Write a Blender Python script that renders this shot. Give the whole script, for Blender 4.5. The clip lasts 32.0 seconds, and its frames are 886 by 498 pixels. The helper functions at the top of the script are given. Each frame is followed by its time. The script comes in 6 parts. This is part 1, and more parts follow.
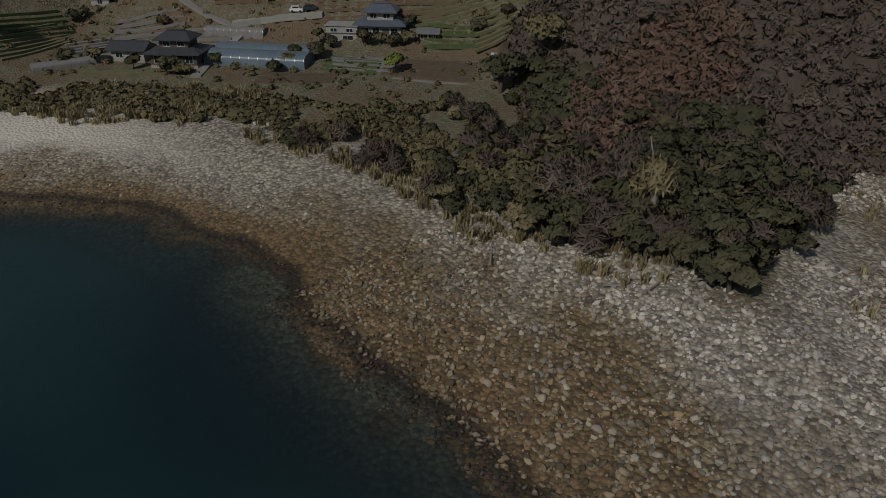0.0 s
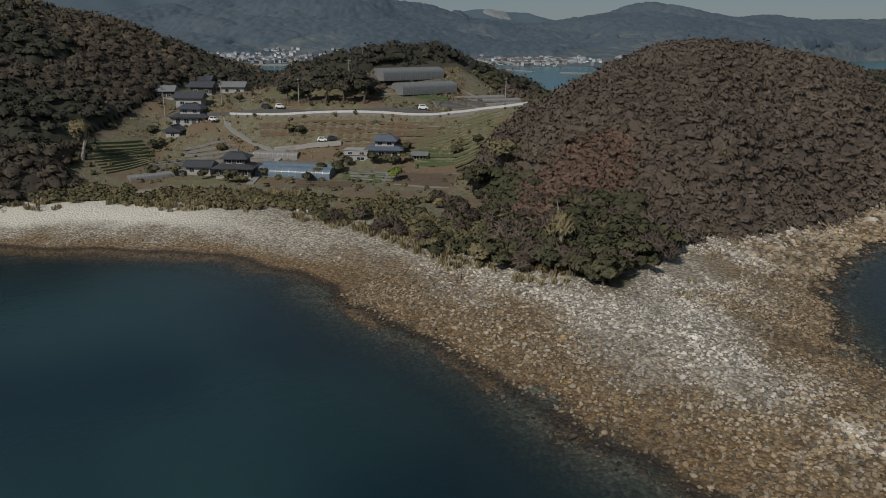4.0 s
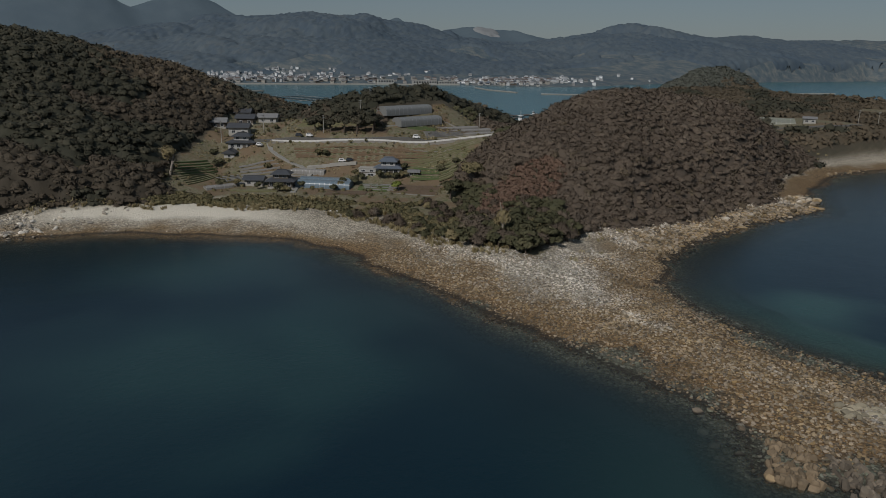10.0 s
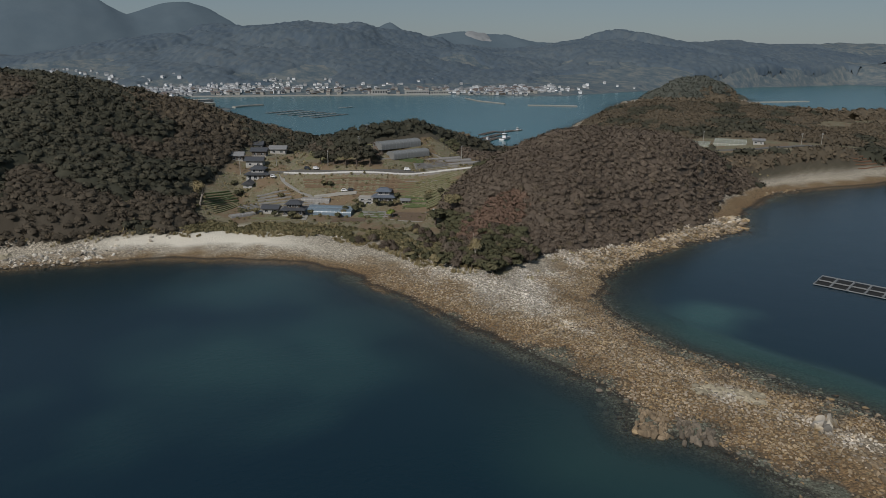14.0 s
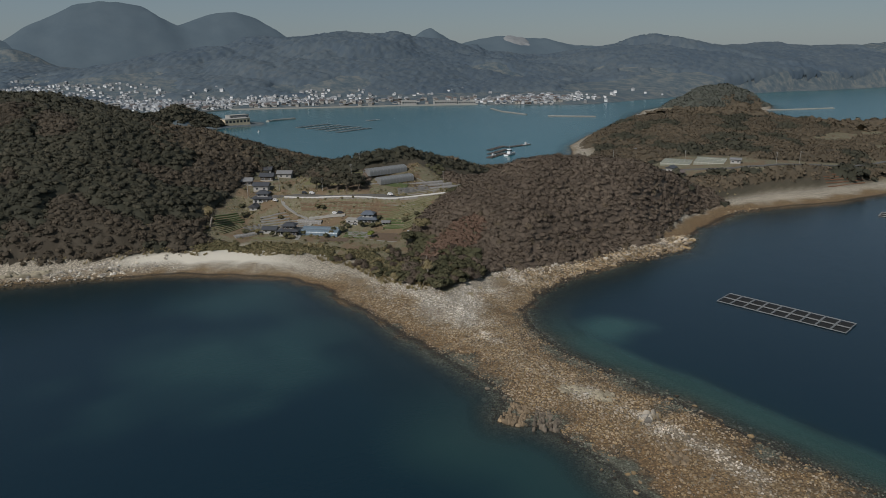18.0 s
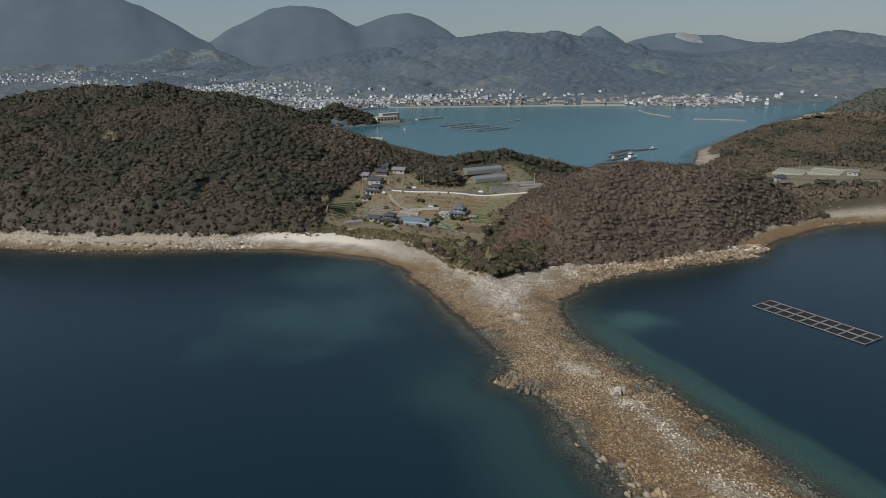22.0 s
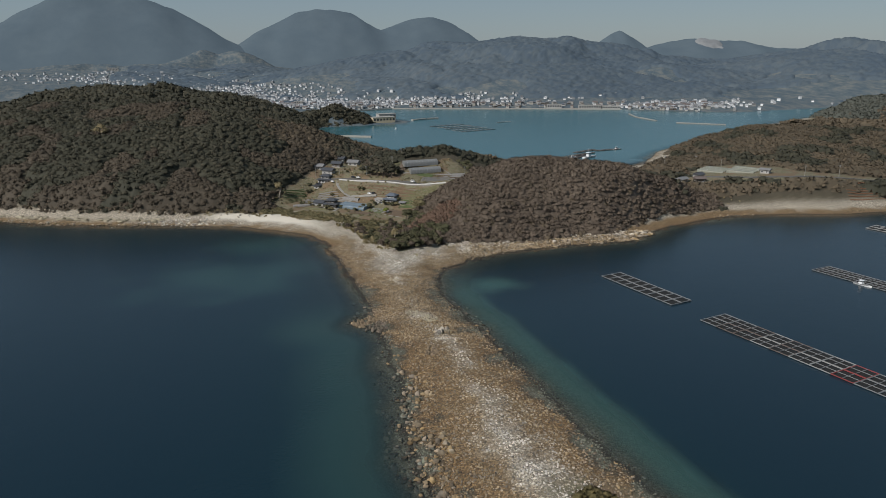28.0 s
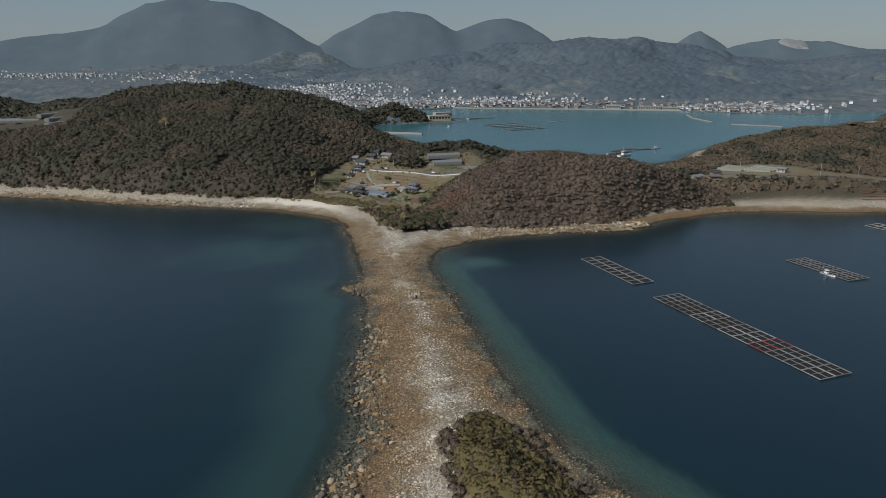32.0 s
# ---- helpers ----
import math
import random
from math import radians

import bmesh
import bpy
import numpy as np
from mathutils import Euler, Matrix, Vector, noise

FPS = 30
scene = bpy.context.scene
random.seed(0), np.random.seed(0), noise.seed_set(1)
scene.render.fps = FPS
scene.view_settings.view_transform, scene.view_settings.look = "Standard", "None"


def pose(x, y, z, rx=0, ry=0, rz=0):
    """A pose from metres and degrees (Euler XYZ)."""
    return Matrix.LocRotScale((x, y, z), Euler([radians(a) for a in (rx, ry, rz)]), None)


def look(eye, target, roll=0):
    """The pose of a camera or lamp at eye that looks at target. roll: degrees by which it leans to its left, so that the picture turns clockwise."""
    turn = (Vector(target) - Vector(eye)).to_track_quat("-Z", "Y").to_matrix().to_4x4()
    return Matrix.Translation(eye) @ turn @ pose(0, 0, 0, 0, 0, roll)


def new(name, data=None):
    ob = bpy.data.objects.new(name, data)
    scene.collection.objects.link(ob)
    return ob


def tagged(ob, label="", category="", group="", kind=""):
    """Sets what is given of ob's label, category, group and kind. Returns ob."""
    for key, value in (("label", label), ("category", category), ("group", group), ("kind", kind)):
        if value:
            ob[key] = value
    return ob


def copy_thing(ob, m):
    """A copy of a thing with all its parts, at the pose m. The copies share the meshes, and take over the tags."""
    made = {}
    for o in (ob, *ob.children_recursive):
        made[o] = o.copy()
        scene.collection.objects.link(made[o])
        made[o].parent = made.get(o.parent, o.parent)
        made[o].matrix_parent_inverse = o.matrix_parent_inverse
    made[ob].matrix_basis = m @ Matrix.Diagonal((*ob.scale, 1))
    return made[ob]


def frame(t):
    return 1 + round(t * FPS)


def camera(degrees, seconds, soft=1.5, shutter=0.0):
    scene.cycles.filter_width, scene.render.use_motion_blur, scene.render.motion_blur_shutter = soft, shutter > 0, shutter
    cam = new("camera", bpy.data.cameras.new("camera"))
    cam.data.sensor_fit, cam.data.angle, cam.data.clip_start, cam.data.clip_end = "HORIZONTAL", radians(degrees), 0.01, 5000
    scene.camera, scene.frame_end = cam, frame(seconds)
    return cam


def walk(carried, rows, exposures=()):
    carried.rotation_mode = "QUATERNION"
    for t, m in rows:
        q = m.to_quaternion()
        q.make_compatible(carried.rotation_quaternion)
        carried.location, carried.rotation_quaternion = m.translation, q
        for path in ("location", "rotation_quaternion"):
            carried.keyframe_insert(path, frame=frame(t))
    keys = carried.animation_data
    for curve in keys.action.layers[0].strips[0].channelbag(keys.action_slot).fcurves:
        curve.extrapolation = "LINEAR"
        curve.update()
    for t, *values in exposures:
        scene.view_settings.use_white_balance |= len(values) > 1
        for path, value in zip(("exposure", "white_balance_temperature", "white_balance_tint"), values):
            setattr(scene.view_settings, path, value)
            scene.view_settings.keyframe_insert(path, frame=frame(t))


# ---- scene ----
PATH = [
    (0.0, -55.64, 102.22, 47.19, -34.917, -28.541, 0.380),
    (0.5, -59.65, 96.40, 47.39, -34.920, -28.514, 0.323),
    (1.0, -63.64, 90.62, 47.60, -34.956, -28.367, 0.306),
    (1.5, -67.66, 84.90, 47.79, -35.037, -26.546, 0.338),
    (2.0, -71.70, 79.19, 48.12, -35.233, -26.129, 0.480),
    (2.5, -75.70, 73.40, 48.60, -35.368, -24.189, 0.451),
    (3.0, -79.67, 67.43, 48.97, -35.435, -20.976, 0.449),
    (3.5, -83.66, 61.36, 49.26, -35.569, -17.917, 0.464),
    (5.5, -99.34, 38.16, 50.89, -35.928, -15.997, 0.583),
    (6.0, -103.70, 32.47, 51.57, -36.059, -16.007, 0.638),
    (6.5, -107.84, 26.53, 52.25, -36.099, -15.981, 0.616),
    (7.0, -111.97, 20.41, 53.02, -36.130, -15.949, 0.599),
    (7.5, -116.20, 14.31, 53.99, -36.203, -15.932, 0.621),
    (8.0, -120.36, 8.32, 55.32, -36.285, -15.930, 0.674),
    (8.5, -124.49, 2.37, 57.23, -36.359, -15.925, 0.758),
    (9.0, -128.63, -3.61, 59.75, -36.426, -15.889, 0.822),
    (9.5, -132.65, -9.64, 62.63, -36.482, -15.830, 0.864),
    (10.0, -136.65, -15.72, 65.60, -36.525, -15.780, 0.896),
    (10.5, -140.64, -21.76, 68.64, -36.570, -15.761, 0.894),
    (11.0, -144.65, -27.87, 71.74, -36.619, -15.751, 0.865),
    (11.5, -148.64, -34.10, 74.84, -36.666, -15.729, 0.843),
    (12.0, -152.49, -40.07, 77.88, -36.719, -15.727, 0.843),
    (12.5, -156.25, -45.71, 80.94, -36.776, -15.743, 0.803),
    (13.0, -159.89, -51.29, 84.09, -36.817, -15.773, 0.700),
    (13.5, -163.27, -56.86, 87.31, -36.862, -15.808, 0.602),
    (14.0, -166.03, -62.52, 90.56, -36.938, -15.811, 0.467),
    (14.5, -167.64, -68.72, 93.86, -37.054, -15.797, 0.257),
    (15.0, -167.93, -75.73, 97.18, -37.180, -15.776, 0.056),
    (15.5, -167.34, -83.31, 100.40, -37.273, -15.741, -0.081),
    (17.5, -161.35, -117.84, 112.44, -34.581, -15.752, -0.395),
    (18.0, -159.33, -126.76, 114.35, -32.991, -15.768, -0.428),
    (18.5, -157.01, -135.64, 116.03, -31.271, -15.768, -0.462),
    (19.0, -154.39, -144.39, 117.45, -29.504, -15.773, -0.498),
    (19.5, -151.69, -153.05, 118.77, -27.904, -15.794, -0.540),
    (20.0, -148.93, -161.65, 120.17, -26.443, -15.825, -0.579),
    (20.5, -145.93, -170.14, 121.52, -24.840, -15.856, -0.602),
    (21.0, -142.47, -178.48, 122.70, -22.960, -15.882, -0.635),
    (21.5, -138.62, -186.67, 123.79, -20.933, -15.899, -0.670),
    (22.0, -134.61, -194.67, 124.70, -19.104, -15.908, -0.694),
    (22.5, -130.51, -202.38, 125.40, -17.920, -15.917, -0.700),
    (23.0, -126.32, -209.73, 126.01, -17.382, -15.919, -0.664),
    (23.5, -122.08, -216.91, 126.56, -17.052, -15.890, -0.615),
    (24.0, -117.64, -224.26, 127.01, -16.708, -15.834, -0.593),
    (24.5, -112.95, -231.85, 127.34, -16.425, -15.789, -0.577),
    (25.0, -108.24, -239.43, 127.56, -16.309, -15.759, -0.555),
    (25.5, -103.66, -246.86, 127.69, -16.343, -15.708, -0.548),
    (27.5, -86.68, -278.55, 127.02, -16.406, -15.639, -0.318),
    (28.0, -82.09, -285.49, 126.73, -16.419, -15.654, -0.255),
    (28.5, -77.41, -292.65, 126.46, -16.419, -15.663, -0.216),
    (29.0, -72.59, -300.02, 126.25, -16.281, -15.673, -0.197),
    (29.5, -67.72, -307.31, 126.10, -15.859, -15.699, -0.176),
    (30.0, -62.85, -314.56, 126.07, -15.115, -15.714, -0.163),
    (30.5, -57.84, -322.04, 126.19, -13.977, -15.696, -0.172),
    (31.0, -52.74, -329.76, 126.40, -12.588, -15.653, -0.186),
    (31.5, -47.84, -337.53, 126.66, -11.213, -15.608, -0.197),
    (32.0, -43.20, -345.28, 126.93, -9.845, -15.571, -0.206),
]
FOV = 65.20


def aim(x, y, z, yaw, pitch, roll):
    """A camera at a place, turned left by yaw from +y, up by pitch, leaning by roll."""
    return pose(x, y, z) @ pose(0, 0, 0, 0, 0, yaw) @ pose(0, 0, 0, 90 + pitch) @ pose(0, 0, 0, 0, 0, roll)


cam = camera(FOV, 32.0, soft=0.65)
walk(cam, [(t, aim(*p)) for t, *p in PATH],
     exposures=[(0, -1.12), (1, -0.72), (2, -0.28), (3.5, -0.3), (6, -0.7), (9, -0.65), (11, -0.35), (13, -0.15), (19, -0.1), (22, 0.2), (23, 0.2), (28, 0.2), (32, 0.12)])

# ---- light ----
SUN_ELEV, SUN_AZ = 40.0, 248.0   # azimuth clockwise from +y
world = bpy.data.worlds.new("world")
scene.world = world
world.use_nodes = True
wn = world.node_tree.nodes
sky = wn.new("ShaderNodeTexSky")
sky.sky_type = "NISHITA"
sky.sun_disc = False
sky.sun_elevation, sky.sun_rotation = radians(SUN_ELEV), radians(SUN_AZ)
sky.air_density, sky.dust_density, sky.ozone_density, sky.altitude = 1.0, 0.4, 2.0, 50
wn["Background"].inputs["Strength"].default_value = 0.066
haze = wn.new("ShaderNodeMix")
haze.data_type = "RGBA"
haze.inputs["Factor"].default_value, haze.inputs["B"].default_value = 0.72, (2.5, 3.3, 4.1, 1)
world.node_tree.links.new(sky.outputs[0], haze.inputs["A"])
world.node_tree.links.new(haze.outputs["Result"], wn["Background"].inputs[0])
sun_data = bpy.data.lights.new("sun", "SUN")
sun_data.energy, sun_data.angle, sun_data.color = 3.3, radians(2.0), (1.0, 0.95, 0.905)
sun = new("sun", sun_data)
az, el = radians(SUN_AZ), radians(SUN_ELEV)
sun.matrix_world = look((0, 0, 300), (-math.sin(az) * math.cos(el), -math.cos(az) * math.cos(el), 300 - math.sin(el)))

# ---- materials ----
def material(name):
    m = bpy.data.materials.new(name)
    m.use_nodes = True
    return m, m.node_tree.nodes, m.node_tree.links, m.node_tree.nodes["Principled BSDF"]


def ramp(nodes, stops):
    r = nodes.new("ShaderNodeValToRGB")
    e = r.color_ramp.elements
    while len(e) < len(stops):
        e.new(0.5)
    for el_, (p, c) in zip(e, stops):
        el_.position, el_.color = p, (*c, 1)
    return r


def noise_node(nodes, links, scale, detail=4, rough=0.55, vector=None):
    n = nodes.new("ShaderNodeTexNoise")
    n.inputs["Scale"].default_value, n.inputs["Detail"].default_value, n.inputs["Roughness"].default_value = scale, detail, rough
    if vector:
        links.new(vector, n.inputs["Vector"])
    return n


def mixc(nodes, links, fac, a, b, mode="MIX"):
    m = nodes.new("ShaderNodeMix")
    m.data_type, m.blend_type = "RGBA", mode
    for sock, v in ((m.inputs["Factor"], fac), (m.inputs["A"], a), (m.inputs["B"], b)):
        if isinstance(v, (int, float)):
            sock.default_value = v
        elif isinstance(v, tuple):
            sock.default_value = (*v, 1)
        else:
            links.new(v, sock)
    return m.outputs["Result"]


def mathn(nodes, links, op, a, b=0.0, clamp=False):
    m = nodes.new("ShaderNodeMath")
    m.operation, m.use_clamp = op, clamp
    for sock, v in zip(m.inputs, (a, b)):
        if isinstance(v, (int, float)):
            sock.default_value = v
        else:
            links.new(v, sock)
    return m.outputs[0]


def bump(nodes, links, bsdf, height, strength, distance):
    b = nodes.new("ShaderNodeBump")
    b.inputs["Strength"].default_value, b.inputs["Distance"].default_value = strength, distance
    links.new(height, b.inputs["Height"])
    links.new(b.outputs[0], bsdf.inputs["Normal"])


def plain(name, colour, rough=0.7, scale=0.8, vary=0.25, metal=0.0, bumpy=0.15, obj_random=0.0, island=0.0, fine=9.0):
    """Two scales of variation round one base colour."""
    m, n, l, b = material(name)
    geo = n.new("ShaderNodeNewGeometry")
    big = noise_node(n, l, scale, 3, 0.6, geo.outputs["Position"])
    small = noise_node(n, l, scale * fine, 3, 0.6, geo.outputs["Position"])
    dark = tuple(c * (1 - vary) for c in colour)
    light = tuple(min(1, c * (1 + vary)) for c in colour)
    c1 = mixc(n, l, big.outputs[0], dark, light)
    c2 = mixc(n, l, mathn(n, l, "MULTIPLY", small.outputs[0], 0.5), c1, dark)
    if obj_random or island:
        src = n.new("ShaderNodeObjectInfo").outputs["Random"] if obj_random else geo.outputs["Random Per Island"]
        k = obj_random or island
        f = mathn(n, l, "MULTIPLY_ADD", src, 2 * k)
        f.node.inputs[2].default_value = 1 - k
        hsv = n.new("ShaderNodeHueSaturation")
        l.new(c2, hsv.inputs["Color"])
        l.new(f, hsv.inputs["Value"])
        c2 = hsv.outputs[0]
    l.new(c2, b.inputs["Base Color"])
    b.inputs["Roughness"].default_value, b.inputs["Metallic"].default_value = rough, metal
    if bumpy:
        bump(n, l, b, small.outputs[0], bumpy, 0.3 / (scale * fine))
    return m


def bleach(n, l, sep, hh):
    """The line above which stones are bleached: higher out on the spit but for three pale patches, lower on the beaches."""
    out = mathn(n, l, "MULTIPLY_ADD", sep.outputs[1], 1 / 45, True)
    out.node.inputs[2].default_value = -70 / 45
    beach = mathn(n, l, "MULTIPLY_ADD", sep.outputs[1], 1 / 30, True)
    beach.node.inputs[2].default_value = -185 / 30
    east = mathn(n, l, "MULTIPLY_ADD", sep.outputs[0], 1 / 40, True)
    east.node.inputs[2].default_value = -300 / 40
    k = mathn(n, l, "MULTIPLY_ADD", out, 0.085)
    k.node.inputs[2].default_value = -0.085
    k = mathn(n, l, "ADD", k, mathn(n, l, "ADD", mathn(n, l, "MULTIPLY", beach, 0.115), mathn(n, l, "MULTIPLY", east, 0.068)))
    for cx, cy, rx, ry, gain in ((4, -98, 11, 34, 0.10), (6, -22, 6, 17, 0.09), (2, 0, 6, 8, 0.08), (0, 28, 8, 5, 0.08), (12, 128, 26, 16, 0.05), (-270, 340, 130, 60, -0.075)):
        u = mathn(n, l, "MULTIPLY_ADD", sep.outputs[0], 1 / rx)
        u.node.inputs[2].default_value = -cx / rx
        v = mathn(n, l, "MULTIPLY_ADD", sep.outputs[1], 1 / ry)
        v.node.inputs[2].default_value = -cy / ry
        r2 = mathn(n, l, "ADD", mathn(n, l, "MULTIPLY", u, u), mathn(n, l, "MULTIPLY", v, v))
        patch = mathn(n, l, "SUBTRACT", 1.0, mathn(n, l, "MULTIPLY", r2, 0.6), True)
        k = mathn(n, l, "ADD", k, mathn(n, l, "MULTIPLY", patch, gain))
    return mathn(n, l, "ADD", hh, k)


def ground_material():
    """Shore stones by tide height, soil and dry grass inland, wooded slopes far off tinted with haze."""
    m, n, l, b = material("ground_surface")
    geo = n.new("ShaderNodeNewGeometry")
    pos = geo.outputs["Position"]
    sep = n.new("ShaderNodeSeparateXYZ")
    l.new(pos, sep.inputs[0])
    big, mid, fine = noise_node(n, l, 0.06, 4, 0.6, pos), noise_node(n, l, 0.35, 4, 0.65, pos), noise_node(n, l, 2.2, 3, 0.7, pos)
    wob = mathn(n, l, "MULTIPLY_ADD", big.outputs[0], 4.4)
    wob.node.inputs[2].default_value = -2.2
    h = mathn(n, l, "ADD", sep.outputs[2], wob)
    tide = ramp(n, [(0.0, (0.17, 0.20, 0.155)), (0.36, (0.15, 0.16, 0.12)), (0.385, (0.11, 0.09, 0.06)), (0.425, (0.27, 0.17, 0.08)), (0.57, (0.31, 0.215, 0.115)), (0.72, (0.56, 0.50, 0.395))])
    hh = mathn(n, l, "MULTIPLY_ADD", h, 0.1, True)
    hh.node.inputs[2].default_value = 0.42
    l.new(bleach(n, l, sep, hh), tide.inputs[0])
    cells = n.new("ShaderNodeTexVoronoi")
    cells.inputs["Scale"].default_value = 1.7
    l.new(pos, cells.inputs["Vector"])
    grain = n.new("ShaderNodeHueSaturation")
    l.new(tide.outputs[0], grain.inputs["Color"])
    cv = n.new("ShaderNodeSeparateColor")
    l.new(cells.outputs["Color"], cv.inputs[0])
    gval = mathn(n, l, "MULTIPLY_ADD", cv.outputs[0], 0.8)
    gval.node.inputs[2].default_value = 0.45
    l.new(gval, grain.inputs["Value"])
    joint = mathn(n, l, "MULTIPLY", cells.outputs["Distance"], 0.75, True)
    shore = mixc(n, l, joint, grain.outputs[0], (0.06, 0.05, 0.04))
    sand = mathn(n, l, "MULTIPLY_ADD", mathn(n, l, "ADD", sep.outputs[2], mathn(n, l, "MULTIPLY", big.outputs[0], 2.0)), 1.1, True)
    sand.node.inputs[2].default_value = -3.1
    for axis, gain, off in ((0, -1 / 22, -0.9), (0, 1 / 18, 6.4), (1, 1 / 22, -9.2)):
        lim = mathn(n, l, "MULTIPLY_ADD", sep.outputs[axis], gain, True)
        lim.node.inputs[2].default_value = off
        sand = mathn(n, l, "MULTIPLY", sand, lim)
    grit = mixc(n, l, fine.outputs[0], (0.53, 0.49, 0.41), (0.74, 0.69, 0.58))
    shore = mixc(n, l, mathn(n, l, "MULTIPLY", sand, 0.92), shore, grit)
    wet = mathn(n, l, "MULTIPLY_ADD", sep.outputs[2], -4.5, True)
    wet.node.inputs[2].default_value = 1.3
    above = mathn(n, l, "MULTIPLY_ADD", sep.outputs[2], 3.0, True)
    above.node.inputs[2].default_value = 1.0
    shore = mixc(n, l, mathn(n, l, "MULTIPLY", mathn(n, l, "MULTIPLY", wet, above), 0.75), shore, (0.022, 0.020, 0.018))
    soil = ramp(n, [(0.36, (0.13, 0.135, 0.068)), (0.43, (0.235, 0.20, 0.135)), (0.49, (0.155, 0.14, 0.09)), (0.55, (0.27, 0.24, 0.175)), (0.63, (0.135, 0.15, 0.075))])
    l.new(mid.outputs[0], soil.inputs[0])
    soil2 = mixc(n, l, mathn(n, l, "MULTIPLY", fine.outputs[0], 0.6), soil.outputs[0], (0.07, 0.06, 0.03))
    dry = ramp(n, [(0.50, (0, 0, 0)), (0.58, (0.7, 0.7, 0.7))])
    l.new(big.outputs[0], dry.inputs[0])
    soil2 = mixc(n, l, dry.outputs[0], soil2, (0.165, 0.11, 0.07))
    att = n.new("ShaderNodeAttribute")
    att.attribute_name = "cover"
    cov = n.new("ShaderNodeSeparateColor")
    l.new(att.outputs["Color"], cov.inputs[0])
    c = mixc(n, l, cov.outputs[0], shore, soil2)
    wood = ramp(n, [(0.35, (0.050, 0.045, 0.032)), (0.55, (0.078, 0.068, 0.048)), (0.75, (0.12, 0.10, 0.072))])
    wn1 = noise_node(n, l, 0.02, 8, 0.7, pos)
    l.new(wn1.outputs[0], wood.inputs[0])
    c = mixc(n, l, cov.outputs[1], c, wood.outputs[0])
    # blue-grey of the far slopes: haze of distance put into the base colour
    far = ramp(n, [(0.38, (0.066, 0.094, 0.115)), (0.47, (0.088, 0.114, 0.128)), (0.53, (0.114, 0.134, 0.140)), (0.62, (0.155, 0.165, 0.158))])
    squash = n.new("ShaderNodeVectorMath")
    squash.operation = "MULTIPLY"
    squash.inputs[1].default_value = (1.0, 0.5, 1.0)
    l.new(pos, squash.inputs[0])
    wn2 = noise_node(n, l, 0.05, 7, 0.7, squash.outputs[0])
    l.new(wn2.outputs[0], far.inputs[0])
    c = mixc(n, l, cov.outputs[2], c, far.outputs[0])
    l.new(c, b.inputs["Base Color"])
    b.inputs["Roughness"].default_value = 0.9
    b.inputs["Specular IOR Level"].default_value = 0.2
    crowns = noise_node(n, l, 0.10, 4, 0.6, squash.outputs[0])
    hsum = mathn(n, l, "ADD", mathn(n, l, "MULTIPLY", mathn(n, l, "MULTIPLY", crowns.outputs[0], cov.outputs[2]), 1.0), mid.outputs[0])
    hsum = mathn(n, l, "ADD", hsum, mathn(n, l, "MULTIPLY", cells.outputs["Distance"], -0.5))
    bump(n, l, b, hsum, 0.6, 0.8)
    return m


def water_material():
    """Sea water: gloss on top, clear over shallow beds, blue-green to navy with depth."""
    m, n, l, b = material("sea_water")
    geo = n.new("ShaderNodeNewGeometry")
    pos = geo.outputs["Position"]
    att = n.new("ShaderNodeAttribute")
    att.attribute_name = "depth"
    big = noise_node(n, l, 0.02, 4, 0.6, pos)
    d = mathn(n, l, "MULTIPLY_ADD", big.outputs[0], 0.16)
    d.node.inputs[2].default_value = -0.08
    chan = n.new("ShaderNodeSeparateColor")
    l.new(att.outputs["Color"], chan.inputs[0])
    d = mathn(n, l, "ADD", chan.outputs[0], d)
    col = ramp(n, [(0.0, (0.024, 0.034, 0.032)), (0.16, (0.011, 0.023, 0.026)), (0.34, (0.005, 0.018, 0.023)), (0.60, (0.0035, 0.019, 0.028)), (0.95, (0.003, 0.017, 0.028))])
    l.new(d, col.inputs[0])
    sand = mixc(n, l, chan.outputs[2], col.outputs[0], (0.050, 0.122, 0.105))
    l.new(mixc(n, l, chan.outputs[1], sand, (0.030, 0.115, 0.135)), b.inputs["Base Color"])
    b.inputs["Roughness"].default_value = 0.2
    b.inputs["IOR"].default_value = 1.34
    alpha = ramp(n, [(0.0, (0.10, 0.10, 0.10)), (0.045, (0.42, 0.42, 0.42)), (0.10, (0.70, 0.70, 0.70)), (0.20, (0.96, 0.96, 0.96)), (0.28, (1, 1, 1))])
    l.new(d, alpha.inputs[0])
    l.new(alpha.outputs[0], b.inputs["Alpha"])
    w1, w2 = noise_node(n, l, 0.5, 4, 0.6, pos), noise_node(n, l, 0.06, 3, 0.5, pos)
    hs = mathn(n, l, "ADD", w1.outputs[0], mathn(n, l, "MULTIPLY", w2.outputs[0], 1.5))
    bump(n, l, b, hs, 0.25, 0.35)
    return m


GROUND, WATER = ground_material(), water_material()


